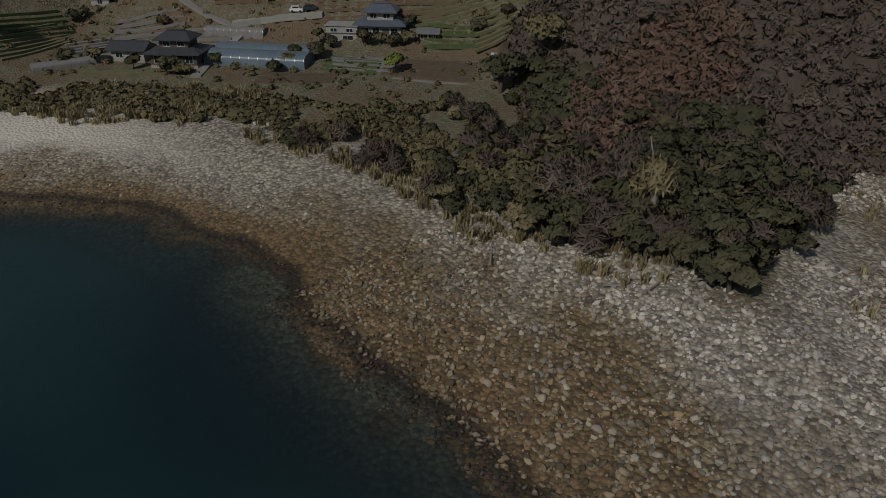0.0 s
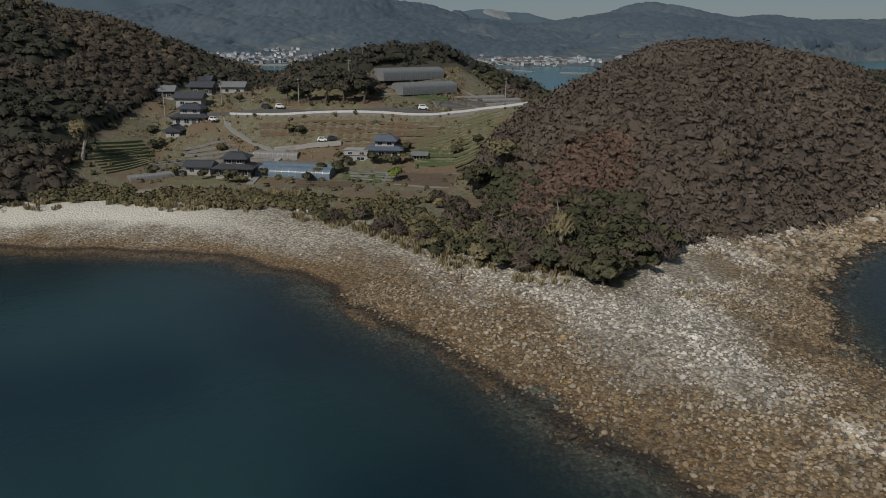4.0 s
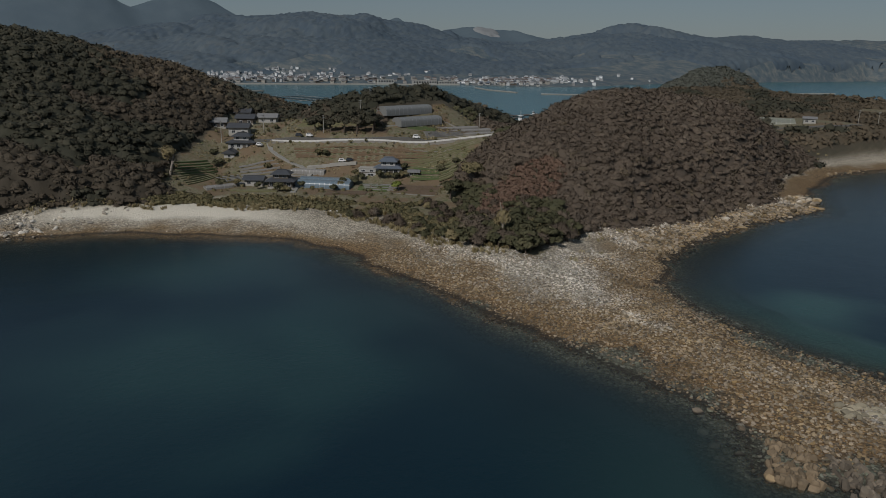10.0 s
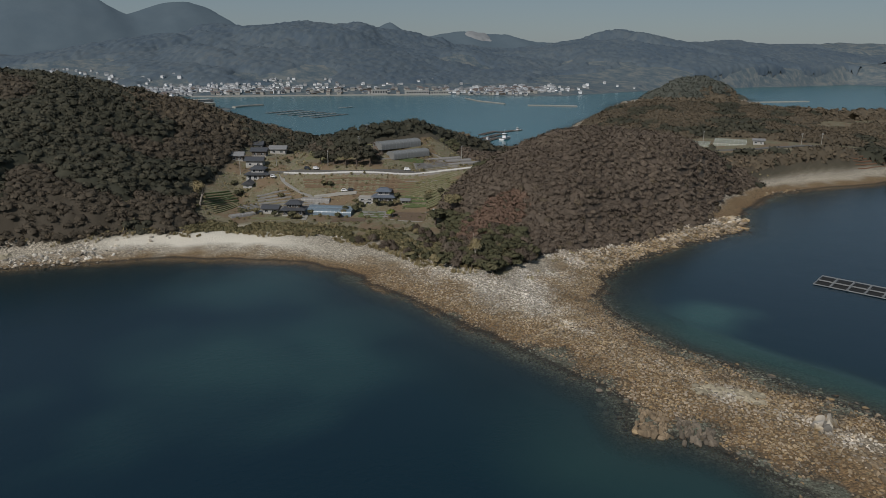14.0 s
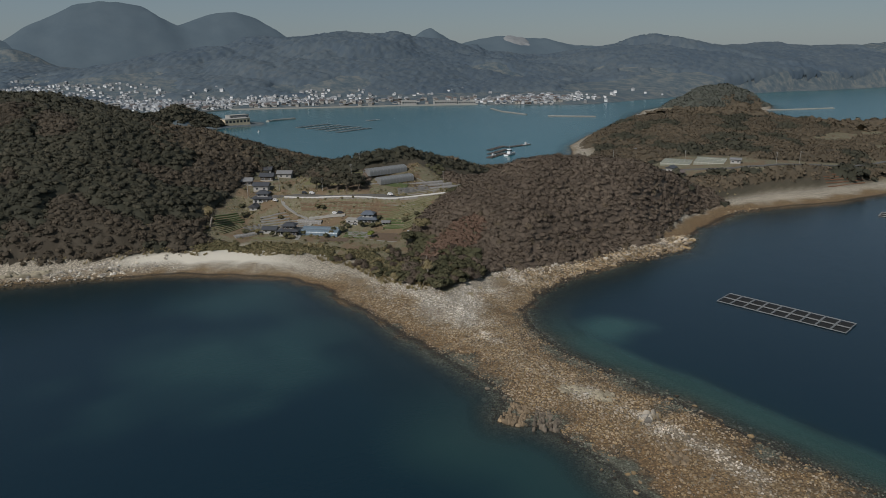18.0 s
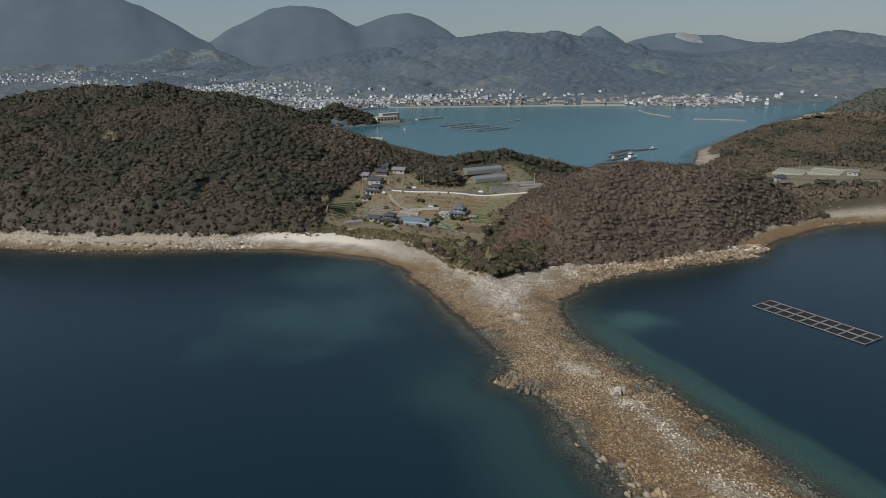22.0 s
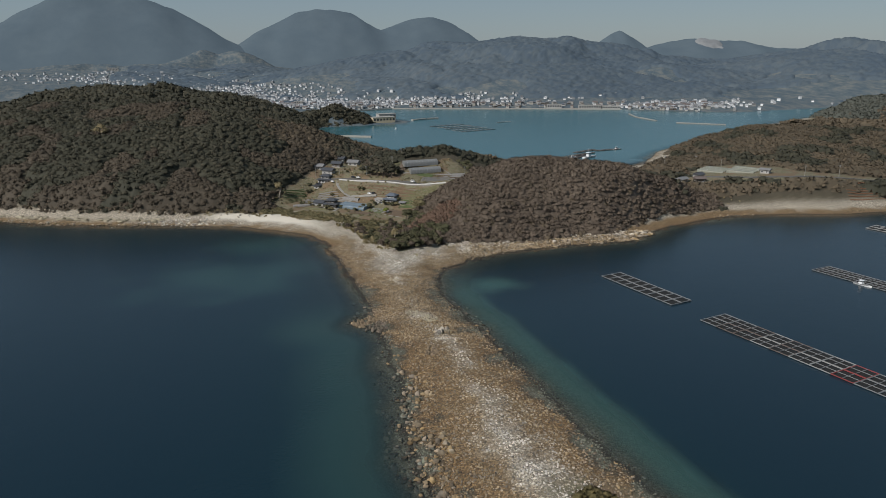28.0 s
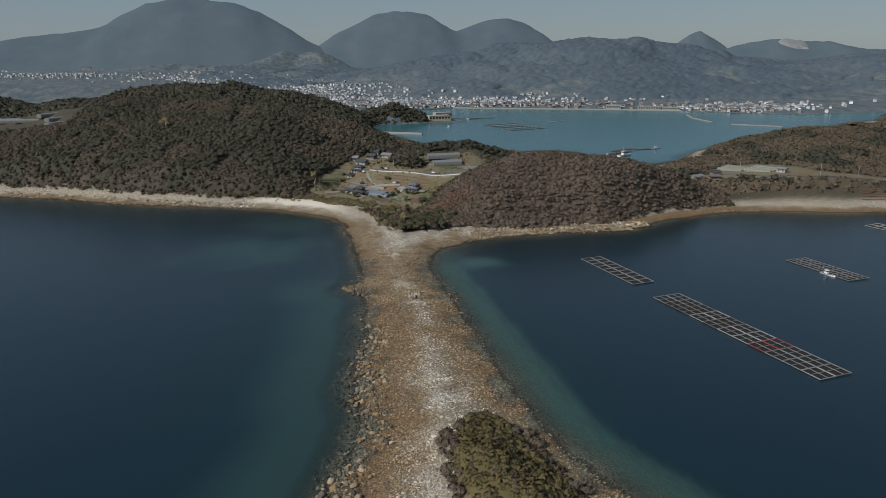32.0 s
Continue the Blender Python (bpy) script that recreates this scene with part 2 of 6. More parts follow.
def stone_material(name):
    """Shore stones: dark and wet at the tide line, ochre above it, pale and bleached on top; each stone its own shade."""
    m, n, l, b = material(name)
    geo = n.new("ShaderNodeNewGeometry")
    pos = geo.outputs["Position"]
    sep = n.new("ShaderNodeSeparateXYZ")
    l.new(pos, sep.inputs[0])
    big, fine = noise_node(n, l, 0.06, 4, 0.6, pos), noise_node(n, l, 4.0, 4, 0.7, pos)
    wob = mathn(n, l, "MULTIPLY_ADD", big.outputs[0], 4.4)
    wob.node.inputs[2].default_value = -2.2
    hh = mathn(n, l, "MULTIPLY_ADD", mathn(n, l, "ADD", sep.outputs[2], wob), 0.1, True)
    hh.node.inputs[2].default_value = 0.42
    tide = ramp(n, [(0.0, (0.19, 0.22, 0.17)), (0.36, (0.17, 0.18, 0.135)), (0.38, (0.13, 0.10, 0.065)), (0.42, (0.30, 0.21, 0.108)), (0.57, (0.35, 0.268, 0.16)), (0.72, (0.62, 0.565, 0.475))])
    info = n.new("ShaderNodeObjectInfo")
    rnd = mathn(n, l, "FRACT", mathn(n, l, "ADD", geo.outputs["Random Per Island"], info.outputs["Random"]))
    drift = mathn(n, l, "MULTIPLY_ADD", mathn(n, l, "FRACT", mathn(n, l, "MULTIPLY", rnd, 13.7)), 0.11)
    drift.node.inputs[2].default_value = -0.055
    l.new(mathn(n, l, "ADD", bleach(n, l, sep, hh), drift), tide.inputs[0])
    hsv = n.new("ShaderNodeHueSaturation")
    l.new(tide.outputs[0], hsv.inputs["Color"])
    val = ramp(n, [(0.0, (0.26, 0.26, 0.26)), (0.35, (0.72, 0.72, 0.72)), (0.75, (1.06, 1.06, 1.06)), (0.95, (1.2, 1.2, 1.2)), (1.0, (1.4, 1.4, 1.4))])
    l.new(rnd, val.inputs[0])
    blot = ramp(n, [(0.36, (0.55, 0.55, 0.55)), (0.47, (0.92, 0.92, 0.92)), (0.60, (1.22, 1.22, 1.22))])
    l.new(noise_node(n, l, 0.07, 6, 0.7, pos).outputs[0], blot.inputs[0])
    l.new(mathn(n, l, "MULTIPLY", val.outputs[0], blot.outputs[0]), hsv.inputs["Value"])
    sat = mathn(n, l, "MULTIPLY_ADD", mathn(n, l, "FRACT", mathn(n, l, "MULTIPLY", rnd, 7.3)), 0.5)
    sat.node.inputs[2].default_value = 0.6
    l.new(sat, hsv.inputs["Saturation"])
    c = mixc(n, l, mathn(n, l, "MULTIPLY", fine.outputs[0], 0.3), hsv.outputs[0], (0.10, 0.085, 0.065))
    wet = mathn(n, l, "MULTIPLY_ADD", sep.outputs[2], -4.0, True)
    wet.node.inputs[2].default_value = 1.35
    above = mathn(n, l, "MULTIPLY_ADD", sep.outputs[2], 3.0, True)
    above.node.inputs[2].default_value = 1.0
    c = mixc(n, l, mathn(n, l, "MULTIPLY", mathn(n, l, "MULTIPLY", wet, above), 0.9), c, (0.022, 0.020, 0.018))
    l.new(c, b.inputs["Base Color"])
    b.inputs["Roughness"].default_value, b.inputs["Specular IOR Level"].default_value = 0.85, 0.25
    bump(n, l, b, fine.outputs[0], 0.4, 0.15)
    return m


def leaf_material(name, stops, rough=0.75):
    """Foliage whose shade changes from plant to plant and from leaf clump to leaf clump."""
    m, n, l, b = material(name)
    geo = n.new("ShaderNodeNewGeometry")
    att = n.new("ShaderNodeAttribute")
    att.attribute_name = "plant"
    r = ramp(n, stops)
    mix = mathn(n, l, "ADD", mathn(n, l, "MULTIPLY", att.outputs["Fac"], 0.78), mathn(n, l, "MULTIPLY", geo.outputs["Random Per Island"], 0.22))
    l.new(mix, r.inputs[0])
    fine = noise_node(n, l, 1.7, 3, 0.7, geo.outputs["Position"])
    l.new(mixc(n, l, mathn(n, l, "MULTIPLY", fine.outputs[0], 0.26), r.outputs[0], (0.02, 0.02, 0.012)), b.inputs["Base Color"])
    b.inputs["Roughness"].default_value, b.inputs["Specular IOR Level"].default_value = rough, 0.25
    twigs = noise_node(n, l, 2.6, 4, 0.75, geo.outputs["Position"])
    bump(n, l, b, twigs.outputs[0], 0.3, 0.4)
    return m


STONE = stone_material("shore_stone")
EVERGREEN = leaf_material("evergreen_leaves", [(0.0, (0.032, 0.033, 0.022)), (0.45, (0.056, 0.054, 0.036)), (0.8, (0.086, 0.078, 0.053)), (1.0, (0.125, 0.108, 0.076))])
BROWNWOOD = leaf_material("winter_twigs", [(0.0, (0.077, 0.060, 0.046)), (0.5, (0.137, 0.107, 0.081)), (0.85, (0.201, 0.160, 0.121)), (1.0, (0.264, 0.234, 0.190))])
HEATH = leaf_material("olive_brown_woods", [(0.0, (0.069, 0.056, 0.037)), (0.5, (0.124, 0.098, 0.066)), (0.85, (0.184, 0.141, 0.094)), (1.0, (0.248, 0.189, 0.128))])
LOWSCRUB = leaf_material("wind_pressed_scrub", [(0.0, (0.081, 0.070, 0.030)), (0.5, (0.134, 0.110, 0.047)), (1.0, (0.204, 0.161, 0.074))])
DARKHEATH = leaf_material("dark_brown_woods", [(0.0, (0.048, 0.040, 0.028)), (0.5, (0.087, 0.070, 0.050)), (0.85, (0.133, 0.106, 0.076)), (1.0, (0.209, 0.171, 0.132))])
# the blue in these far tones is distance haze, put into the leaf colour
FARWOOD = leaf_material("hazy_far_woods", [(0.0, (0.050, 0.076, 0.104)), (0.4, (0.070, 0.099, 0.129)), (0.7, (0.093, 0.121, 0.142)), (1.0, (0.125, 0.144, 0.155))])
RUST = leaf_material("rusty_scrub", [(0.0, (0.128, 0.081, 0.059)), (0.6, (0.204, 0.132, 0.095)), (1.0, (0.264, 0.190, 0.141))])
REED = leaf_material("dry_reed", [(0.0, (0.177, 0.146, 0.073)), (0.5, (0.304, 0.247, 0.133)), (1.0, (0.468, 0.405, 0.242))])
SCRUB = leaf_material("olive_scrub", [(0.0, (0.07, 0.068, 0.032)), (0.5, (0.155, 0.135, 0.068)), (1.0, (0.29, 0.235, 0.13))])
SPRING = leaf_material("yellow_green_leaves", [(0.0, (0.12, 0.15, 0.03)), (0.6, (0.20, 0.24, 0.05)), (1.0, (0.28, 0.30, 0.09))])
BUSH = leaf_material("olive_bush_leaves", [(0.0, (0.048, 0.051, 0.026)), (0.5, (0.086, 0.084, 0.044)), (0.85, (0.125, 0.115, 0.062)), (1.0, (0.18, 0.16, 0.095))])
# headland woods greyed: the haze before them is put into their tones
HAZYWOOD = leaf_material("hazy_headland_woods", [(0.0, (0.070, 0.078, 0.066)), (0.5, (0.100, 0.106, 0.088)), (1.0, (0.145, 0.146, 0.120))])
BARK = plain("bark", (0.11, 0.085, 0.065), 0.9, 3.0, 0.3)
PALEBARK = plain("bleached_bark", (0.32, 0.28, 0.24), 0.9, 3.0, 0.3)

# ---- the lie of the land ----
# Shoreline of the near land, clockwise from the open west: the bay, the spit, the islet, the second bay, the east coast.
SHORE = [(-900, 560), (-520, 430), (-345, 361), (-290, 342), (-231, 308), (-178, 287), (-130, 272), (-88, 256), (-60, 235), (-38, 214),
         (-29, 190), (-26.5, 150), (-25, 115), (-23, 82), (-23.5, 58), (-23.5, 43), (-34, 31), (-27, 20), (-23, 7), (-28, -20), (-28, -45),
         (-33, -73), (-36, -98), (-34, -121), (-38, -140), (-46, -160), (-50, -190), (-24, -226), (24, -230), (50, -205), (44, -180), (36, -163),
         (31, -148), (28, -125), (26, -95), (24.5, -66), (23.5, -35), (22, 3), (18.5, 38), (18.5, 60), (22, 84), (34, 105)]
SHORE += [(56, 119), (88, 129), (130, 132), (178, 130), (196, 142), (239, 160), (290, 172), (340, 166), (384, 151), (420, 149), (520, 135),
          (720, 100), (1200, 60), (2600, 300), (4900, 300), (4900, 4900), (-4900, 4900), (-4900, 900), (-1600, 700)]
# The inland bay behind the hamlet, open to the east.
BAY = [(383, 440), (330, 415), (250, 440), (180, 500), (110, 590), (55, 690), (58, 760), (46, 870), (42, 950), (70, 1005), (160, 1014), (235, 1040), (262, 1082),
       (210, 1115), (175, 1200), (165, 1367), (284, 1402), (417, 1351), (547, 1303), (672, 1256), (800, 1195), (870, 1115), (1000, 1040), (1400, 1100), (1800, 1060),
       (2300, 1000), (2300, 350), (1300, 330), (1000, 420), (955, 508), (998, 583), (1140, 690), (1270, 760), (1250, 880), (1100, 900), (960, 850), (790, 728), (680, 672), (560, 600), (455, 525)]
# Crest lines: (half width, falloff power, points of x, y, height).
RIDGES = [
    (215, 1.5, [(-420, 600, 30), (-330, 565, 64), (-240, 535, 74), (-130, 480, 74)]),
    (130, 1.3, [(-130, 480, 74), (-70, 442, 62), (-40, 440, 53), (-15, 440, 43), (15, 440, 32), (45, 445, 16)]),
    (38, 1.5, [(34, 176, 5), (60, 190, 15), (95, 204, 34)]),
    (66, 1.6, [(97, 206, 35), (118, 209, 40), (155, 210, 42), (205, 205, 38), (238, 200, 26), (262, 195, 12)]),
    (60, 1.5, [(20, 345, 24), (62, 315, 36), (95, 318, 38), (140, 330, 26), (175, 345, 12)]),
    (170, 1.5, [(330, 230, 12), (400, 250, 19), (500, 330, 18), (580, 460, 18), (680, 520, 22), (760, 500, 16), (850, 480, 10)]),
    (70, 1.5, [(1050, 795, 20), (1095, 800, 36), (1145, 803, 40), (1190, 806, 32), (1240, 808, 12)]),
    (230, 1.4, [(-420, 900, 50), (-300, 930, 70), (-190, 900, 71), (-130, 880, 62), (-80, 860, 44), (-30, 838, 20)]),
    (260, 1.3, [(-900, 1000, 60), (-650, 900, 70), (-500, 820, 40)]),
    (52, 1.4, [(60, 1045, 18), (100, 1050, 30), (132, 1053, 16)]),
    (30, 1.6, [(8, -135, 6), (9, -165, 10), (12, -200, 8)]),
    (260, 1.3, [(-1500, 1700, 40), (-1100, 1900, 60), (-600, 1800, 40)]),
]
FAR_RIDGES = [
    (330, 1.3, [(-950, 3050, 70), (-700, 3100, 105), (-500, 3050, 92), (-330, 3100, 112), (-200, 3300, 150)]),
    (420, 1.25, [(-60, 3300, 150), (30, 2900, 85), (110, 2620, 40), (150, 2450, 14)]),
    (900, 1.25, [(250, 2600, 40), (330, 2560, 70), (400, 2500, 88), (560, 2400, 118), (720, 2280, 170), (950, 2200, 186), (1180, 2150, 160), (1400, 2050, 128), (1650, 1950, 102), (1870, 1750, 114),
                 (1985, 1700, 160), (2090, 1690, 128), (2350, 1650, 130), (2700, 1500, 150), (3200, 1300, 150)]),
    (420, 1.2, [(950, 2200, 190), (850, 1800, 90), (780, 1560, 20)]),
    (420, 1.2, [(1400, 2050, 138), (1300, 1700, 70), (1150, 1400, 16)]),
    (420, 1.2, [(560, 2400, 112), (470, 2000, 55), (400, 1650, 14)]),
    (500, 1.2, [(1992, 1700, 170), (1800, 1400, 60), (1700, 1250, 20)]),
]


def chords(points):
    a = np.array(points, float)
    return a, np.roll(a, -1, 0)


def inside_distance(x, y, points):
    """Metres to the outline, positive inside."""
    best, odd = np.full(x.shape, 1e9), np.zeros(x.shape, bool)
    for (ax, ay), (bx, by) in zip(*chords(points)):
        dx, dy = bx - ax, by - ay
        u = np.clip(((x - ax) * dx + (y - ay) * dy) / (dx * dx + dy * dy), 0, 1)
        best = np.minimum(best, (x - ax - u * dx) ** 2 + (y - ay - u * dy) ** 2)
        if dy:
            odd ^= ((ay > y) != (by > y)) & (x < ax + (y - ay) * dx / dy)
    return np.where(odd, 1, -1) * np.sqrt(best)


def crest(x, y, width, power, points):
    """Height of the slopes under one crest line."""
    out = np.zeros(x.shape)
    for (ax, ay, az_), (bx, by, bz) in zip(points, points[1:]):
        dx, dy = bx - ax, by - ay
        u = np.clip(((x - ax) * dx + (y - ay) * dy) / (dx * dx + dy * dy), 0, 1)
        r = np.sqrt((x - ax - u * dx) ** 2 + (y - ay - u * dy) ** 2) / width
        out = np.maximum(out, (az_ + u * (bz - az_)) * np.clip(1 - np.clip(r, 0, 1) ** power, 0, 1) ** 1.1)
    return out


def lumps(x, y, size, seed):
    """Smooth value noise on the plane, -1 to 1."""
    rng = np.random.default_rng(seed)
    table = rng.uniform(-1, 1, (256, 256))
    gx, gy = x / size, y / size
    ix, iy = np.floor(gx).astype(int), np.floor(gy).astype(int)
    fx, fy = gx - ix, gy - iy
    fx, fy = fx * fx * (3 - 2 * fx), fy * fy * (3 - 2 * fy)
    t = lambda i, j: table[i % 256, j % 256]
    return (t(ix, iy) * (1 - fx) + t(ix + 1, iy) * fx) * (1 - fy) + (t(ix, iy + 1) * (1 - fx) + t(ix + 1, iy + 1) * fx) * fy


def shore_distance(x, y):
    return np.minimum(inside_distance(x, y, SHORE), -inside_distance(x, y, BAY))


def lie(x, y, d=None):
    """Ground height, and how far inland, at arrays of x and y."""
    x, y = np.asarray(x, float), np.asarray(y, float)
    if d is None:
        d = shore_distance(x, y)
    d = d + lumps(x, y, 9, 1) * 1.6 + lumps(x, y, 3.5, 2) * 0.7
    east = np.clip((x + 5) / 10, 0, 1) * np.clip((130 - y) / 60, 0, 1)
    shelf = np.interp(d, [-400, -120, -40, -25, -19, -8, 0], [-25, -18, -14, -10, -2.6, -1.2, 0])
    slope = np.interp(d, [-400, -120, -60, -25, -8, 0, 25, 50, 80], [-25, -18, -13, -6.0, -1.4, 0, 2.6, 4.6, 5.2])
    beach = np.where(d < 0, slope * (1 - east) + shelf * east, slope)
    steep = 1 + 0.55 * np.clip((y - 165) / 30, 0, 1) * np.clip((10 - x) / 30, 0, 1) * np.clip(d / 5, 0, 1) * np.clip((38 - d) / 12, 0, 1)
    beach = beach * steep
    beach = np.where((y > 420) & (x > 30), np.maximum(beach, -4.8), beach)
    s = 0.74 * x + 0.67 * y
    valley = np.interp(s, [150, 175, 193, 205, 217, 232, 260, 420], [4.6, 6.2, 9.5, 16, 23.2, 23.6, 21, 11])
    valley = valley - 4.5 * np.exp(-((x + 8) / 22) ** 2 - ((y - 335) / 17) ** 2)
    stair = valley / 1.9 + 0.25 * lumps(x, y, 25, 15)
    tread = stair - np.floor(stair)
    valley = valley + 1.9 * (np.clip((tread - 0.55) / 0.4, 0, 1) - tread) * np.clip((s - 176) / 10, 0, 1) * np.clip((250 - s) / 15, 0, 1)
    near = np.clip((np.hypot((x - 40) / 170, (y - 310) / 190) - 0.75) / 0.4, 0, 1)
    base = np.where(d > 30, np.minimum(valley * (1 - near) + 6 * near, 4.6 + 0.75 * np.maximum(d - 40, 0)), beach)
    k = np.clip((d - 27) / 24, 0, 1)
    z = np.maximum(beach, beach * (1 - k) + base * k)
    hill = np.zeros(x.shape)
    for w, p, pts in RIDGES:
        hill = np.maximum(hill, crest(x, y, w, p, pts))
    far = np.zeros(x.shape)
    for w, p, pts in FAR_RIDGES:
        far = np.maximum(far, crest(x, y, w, p, pts))
    upland = np.clip((y - 1450) / 1250, 0, 1.1) * 62 * np.clip((650 - x) / 500, 0, 1)
    far = np.maximum(far, upland)
    cut = np.abs(lumps(x + 0.4 * y, y, 330, 24)) + 0.35 * np.abs(lumps(x, y, 120, 25))
    far = far * (1 - 0.55 * np.clip(0.55 - cut, 0, 1) * np.clip((175 - far) / 60, 0, 1) * np.clip(far / 30, 0, 1))
    high = np.clip((far - 110) / 50, 0, 1)
    far = far * (1 + high * (0.20 * lumps(x, y, 190, 3) + 0.04 * lumps(x, 0.5 * y, 75, 4)) + (1 - high) * 0.08 * lumps(x, y, 260, 23))
    hill = hill * (1 + 0.08 * lumps(x, y, 45, 5))
    rise = np.clip((d - 10) / 28, 0, 1)
    rise = rise * rise * (3 - 2 * rise)
    up = np.maximum(hill, far) * rise
    z = np.where(d > 0, np.maximum(z, up) + 0.25 * np.minimum(z, up), z)
    z = z + np.clip(d / 10, 0, 1) * 0.25 * lumps(x, y, 6, 6)
    return z, d, hill, far


def height(x, y):
    return float(lie(np.array([x]), np.array([y]))[0][0])


def lines(core0, core1, step, lo, hi, grow, cap):
    """Grid lines: even steps over the core, growing outwards."""
    out = list(np.arange(core0, core1 + step / 2, step))
    for far, way in ((hi, 1), (lo, -1)):
        v, st, more = out[-1] if way > 0 else out[0], step, []
        while v != far:
            st = min(st * grow, cap if abs(v) < 2600 else 200)
            v = min(far, v + st) if way > 0 else max(far, v - st)
            more.append(v)
        out = out + more if way > 0 else more[::-1] + out
    return np.array(out)


def sheet(name, xs, ys, zs, mat, values):
    """A grid mesh with one colour attribute per name in values."""
    nx, ny = len(xs), len(ys)
    gx, gy = np.meshgrid(xs, ys)
    co = np.stack([gx, gy, zs], -1).reshape(-1, 3)
    i = (np.arange(ny - 1)[:, None] * nx + np.arange(nx - 1)).ravel()
    quads = np.stack([i, i + 1, i + nx + 1, i + nx], 1)
    me = bpy.data.meshes.new(name)
    me.vertices.add(len(co))
    me.vertices.foreach_set("co", co.ravel())
    me.loops.add(quads.size)
    me.loops.foreach_set("vertex_index", quads.ravel())
    me.polygons.add(len(quads))
    me.polygons.foreach_set("loop_start", np.arange(0, quads.size, 4))
    me.polygons.foreach_set("use_smooth", np.ones(len(quads), bool))
    me.update(calc_edges=True)
    for key, v in values.items():
        a = me.color_attributes.new(key, "FLOAT_COLOR", "POINT")
        a.data.foreach_set("color", np.concatenate([v, np.ones((len(v), 1))], 1).astype(np.float32).ravel())
    me.materials.append(mat)
    return new(name, me)


FIELDS = [(-58, 294), (-38, 284), (-25, 270), (-14, 253), (7, 239), (17, 225), (31, 209), (40, 216), (50, 230), (84, 240), (100, 240), (130, 258), (112, 290), (97, 303),
          (62, 300), (50, 287), (24, 330), (34, 372), (4, 378), (-16, 350), (-42, 325)]
EAST_FIELDS = [(300, 240), (330, 240), (352, 222), (385, 205), (470, 190), (560, 200), (420, 240), (415, 275), (385, 312), (345, 300), (325, 270), (300, 262)]
WEST_TUNNELS = [(-420, 500), (-420, 600), (-330, 600), (-312, 520), (-318, 480), (-345, 490)]
xs = lines(-120, 130, 2.4, -4900, 4900, 1.035, 36)
ys = lines(-150, 345, 2.6, -3500, 4900, 1.035, 36)
gx, gy = np.meshgrid(xs, ys)
zz, dd, hh_, ff_ = lie(gx, gy)
soil = np.clip((dd - 34 + 6 * np.clip((gx - 60) / 60, 0, 1) + 8 * lumps(gx, gy, 14, 7)) / 8, 0, 1)
soil = np.maximum(soil, np.clip((hh_ - 2) / 2, 0, 1) * np.clip((dd - 23) / 4, 0, 1))
soil = np.where(gy < 100, np.clip((hh_ - 3) / 2, 0, 1), soil)
woods = np.clip((hh_ - 6) / 4, 0, 1) * np.clip((dd - 20) / 6, 0, 1) * (inside_distance(gx, gy, EAST_FIELDS) < 0) * (inside_distance(gx, gy, FIELDS) < 0)
# where the haze-tinted far colour takes over the ground
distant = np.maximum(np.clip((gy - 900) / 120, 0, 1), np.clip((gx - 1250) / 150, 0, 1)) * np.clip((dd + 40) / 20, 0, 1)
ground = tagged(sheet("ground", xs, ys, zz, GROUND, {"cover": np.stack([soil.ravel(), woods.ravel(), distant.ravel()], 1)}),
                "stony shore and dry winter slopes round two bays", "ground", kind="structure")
wx, wy = lines(-60, 64, 3, -4900, 4900, 1.12, 70), lines(-230, 300, 4, -3500, 4900, 1.12, 70)
vx, vy = np.meshgrid(wx, wy)
vd = lie(vx, vy)[0]
depth = np.clip(-vd / 16, 0, 1).ravel()
inner = np.clip((vy - 420) / 60, 0, 1) * np.clip((vx - 20) / 20, 0, 1)
SAND = ((54, 66, 17, 13, 0.5), (-95, 125, 45, 40, 0.26), (-70, 190, 30, 30, 0.22))
# pale sand under the water: the shelf east of the spit and two patches in the bays
wd_ = shore_distance(vx, vy) + lumps(vx, vy, 15, 1) * 1.2
sandy = np.clip((wd_ + 23) / 7, 0, 1) * np.clip((-wd_ - 2) / 6, 0, 1) * np.clip((vx - 5) / 10, 0, 1) * np.clip((100 - vy) / 40, 0, 1) * 0.55
sandy = np.maximum(sandy, 0.22 * np.clip((wd_ + 45) / 20, 0, 1) * np.clip((-wd_ - 4) / 10, 0, 1) * np.clip(-vx / 10, 0, 1) * np.clip((70 - vy) / 40, 0, 1))
for sx, sy, rx_, ry_, k_ in SAND:
    sandy = np.maximum(sandy, k_ * np.clip(1.3 - np.hypot((vx - sx) / rx_, (vy - sy) / ry_) + 0.35 * lumps(vx, vy, 14, 17), 0, 1))
water = tagged(sheet("water", wx, wy, np.zeros(vx.shape), WATER, {"depth": np.stack([depth, inner.ravel(), sandy.ravel()], 1)}),
               "calm dark blue-green sea water, clearer near the stones", "sea", kind="structure")


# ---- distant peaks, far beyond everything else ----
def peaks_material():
    m, n, l, b = material("haze_tinted_mountains")
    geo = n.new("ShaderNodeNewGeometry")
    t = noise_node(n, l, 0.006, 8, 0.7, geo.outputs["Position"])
    # distance haze is put into this blue-grey base colour and the faint glow below
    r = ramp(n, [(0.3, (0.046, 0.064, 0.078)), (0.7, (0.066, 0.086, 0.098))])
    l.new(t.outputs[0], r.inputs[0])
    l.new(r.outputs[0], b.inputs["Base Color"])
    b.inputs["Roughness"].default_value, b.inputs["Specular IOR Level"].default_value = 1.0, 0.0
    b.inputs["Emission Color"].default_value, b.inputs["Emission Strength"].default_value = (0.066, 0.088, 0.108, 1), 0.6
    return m


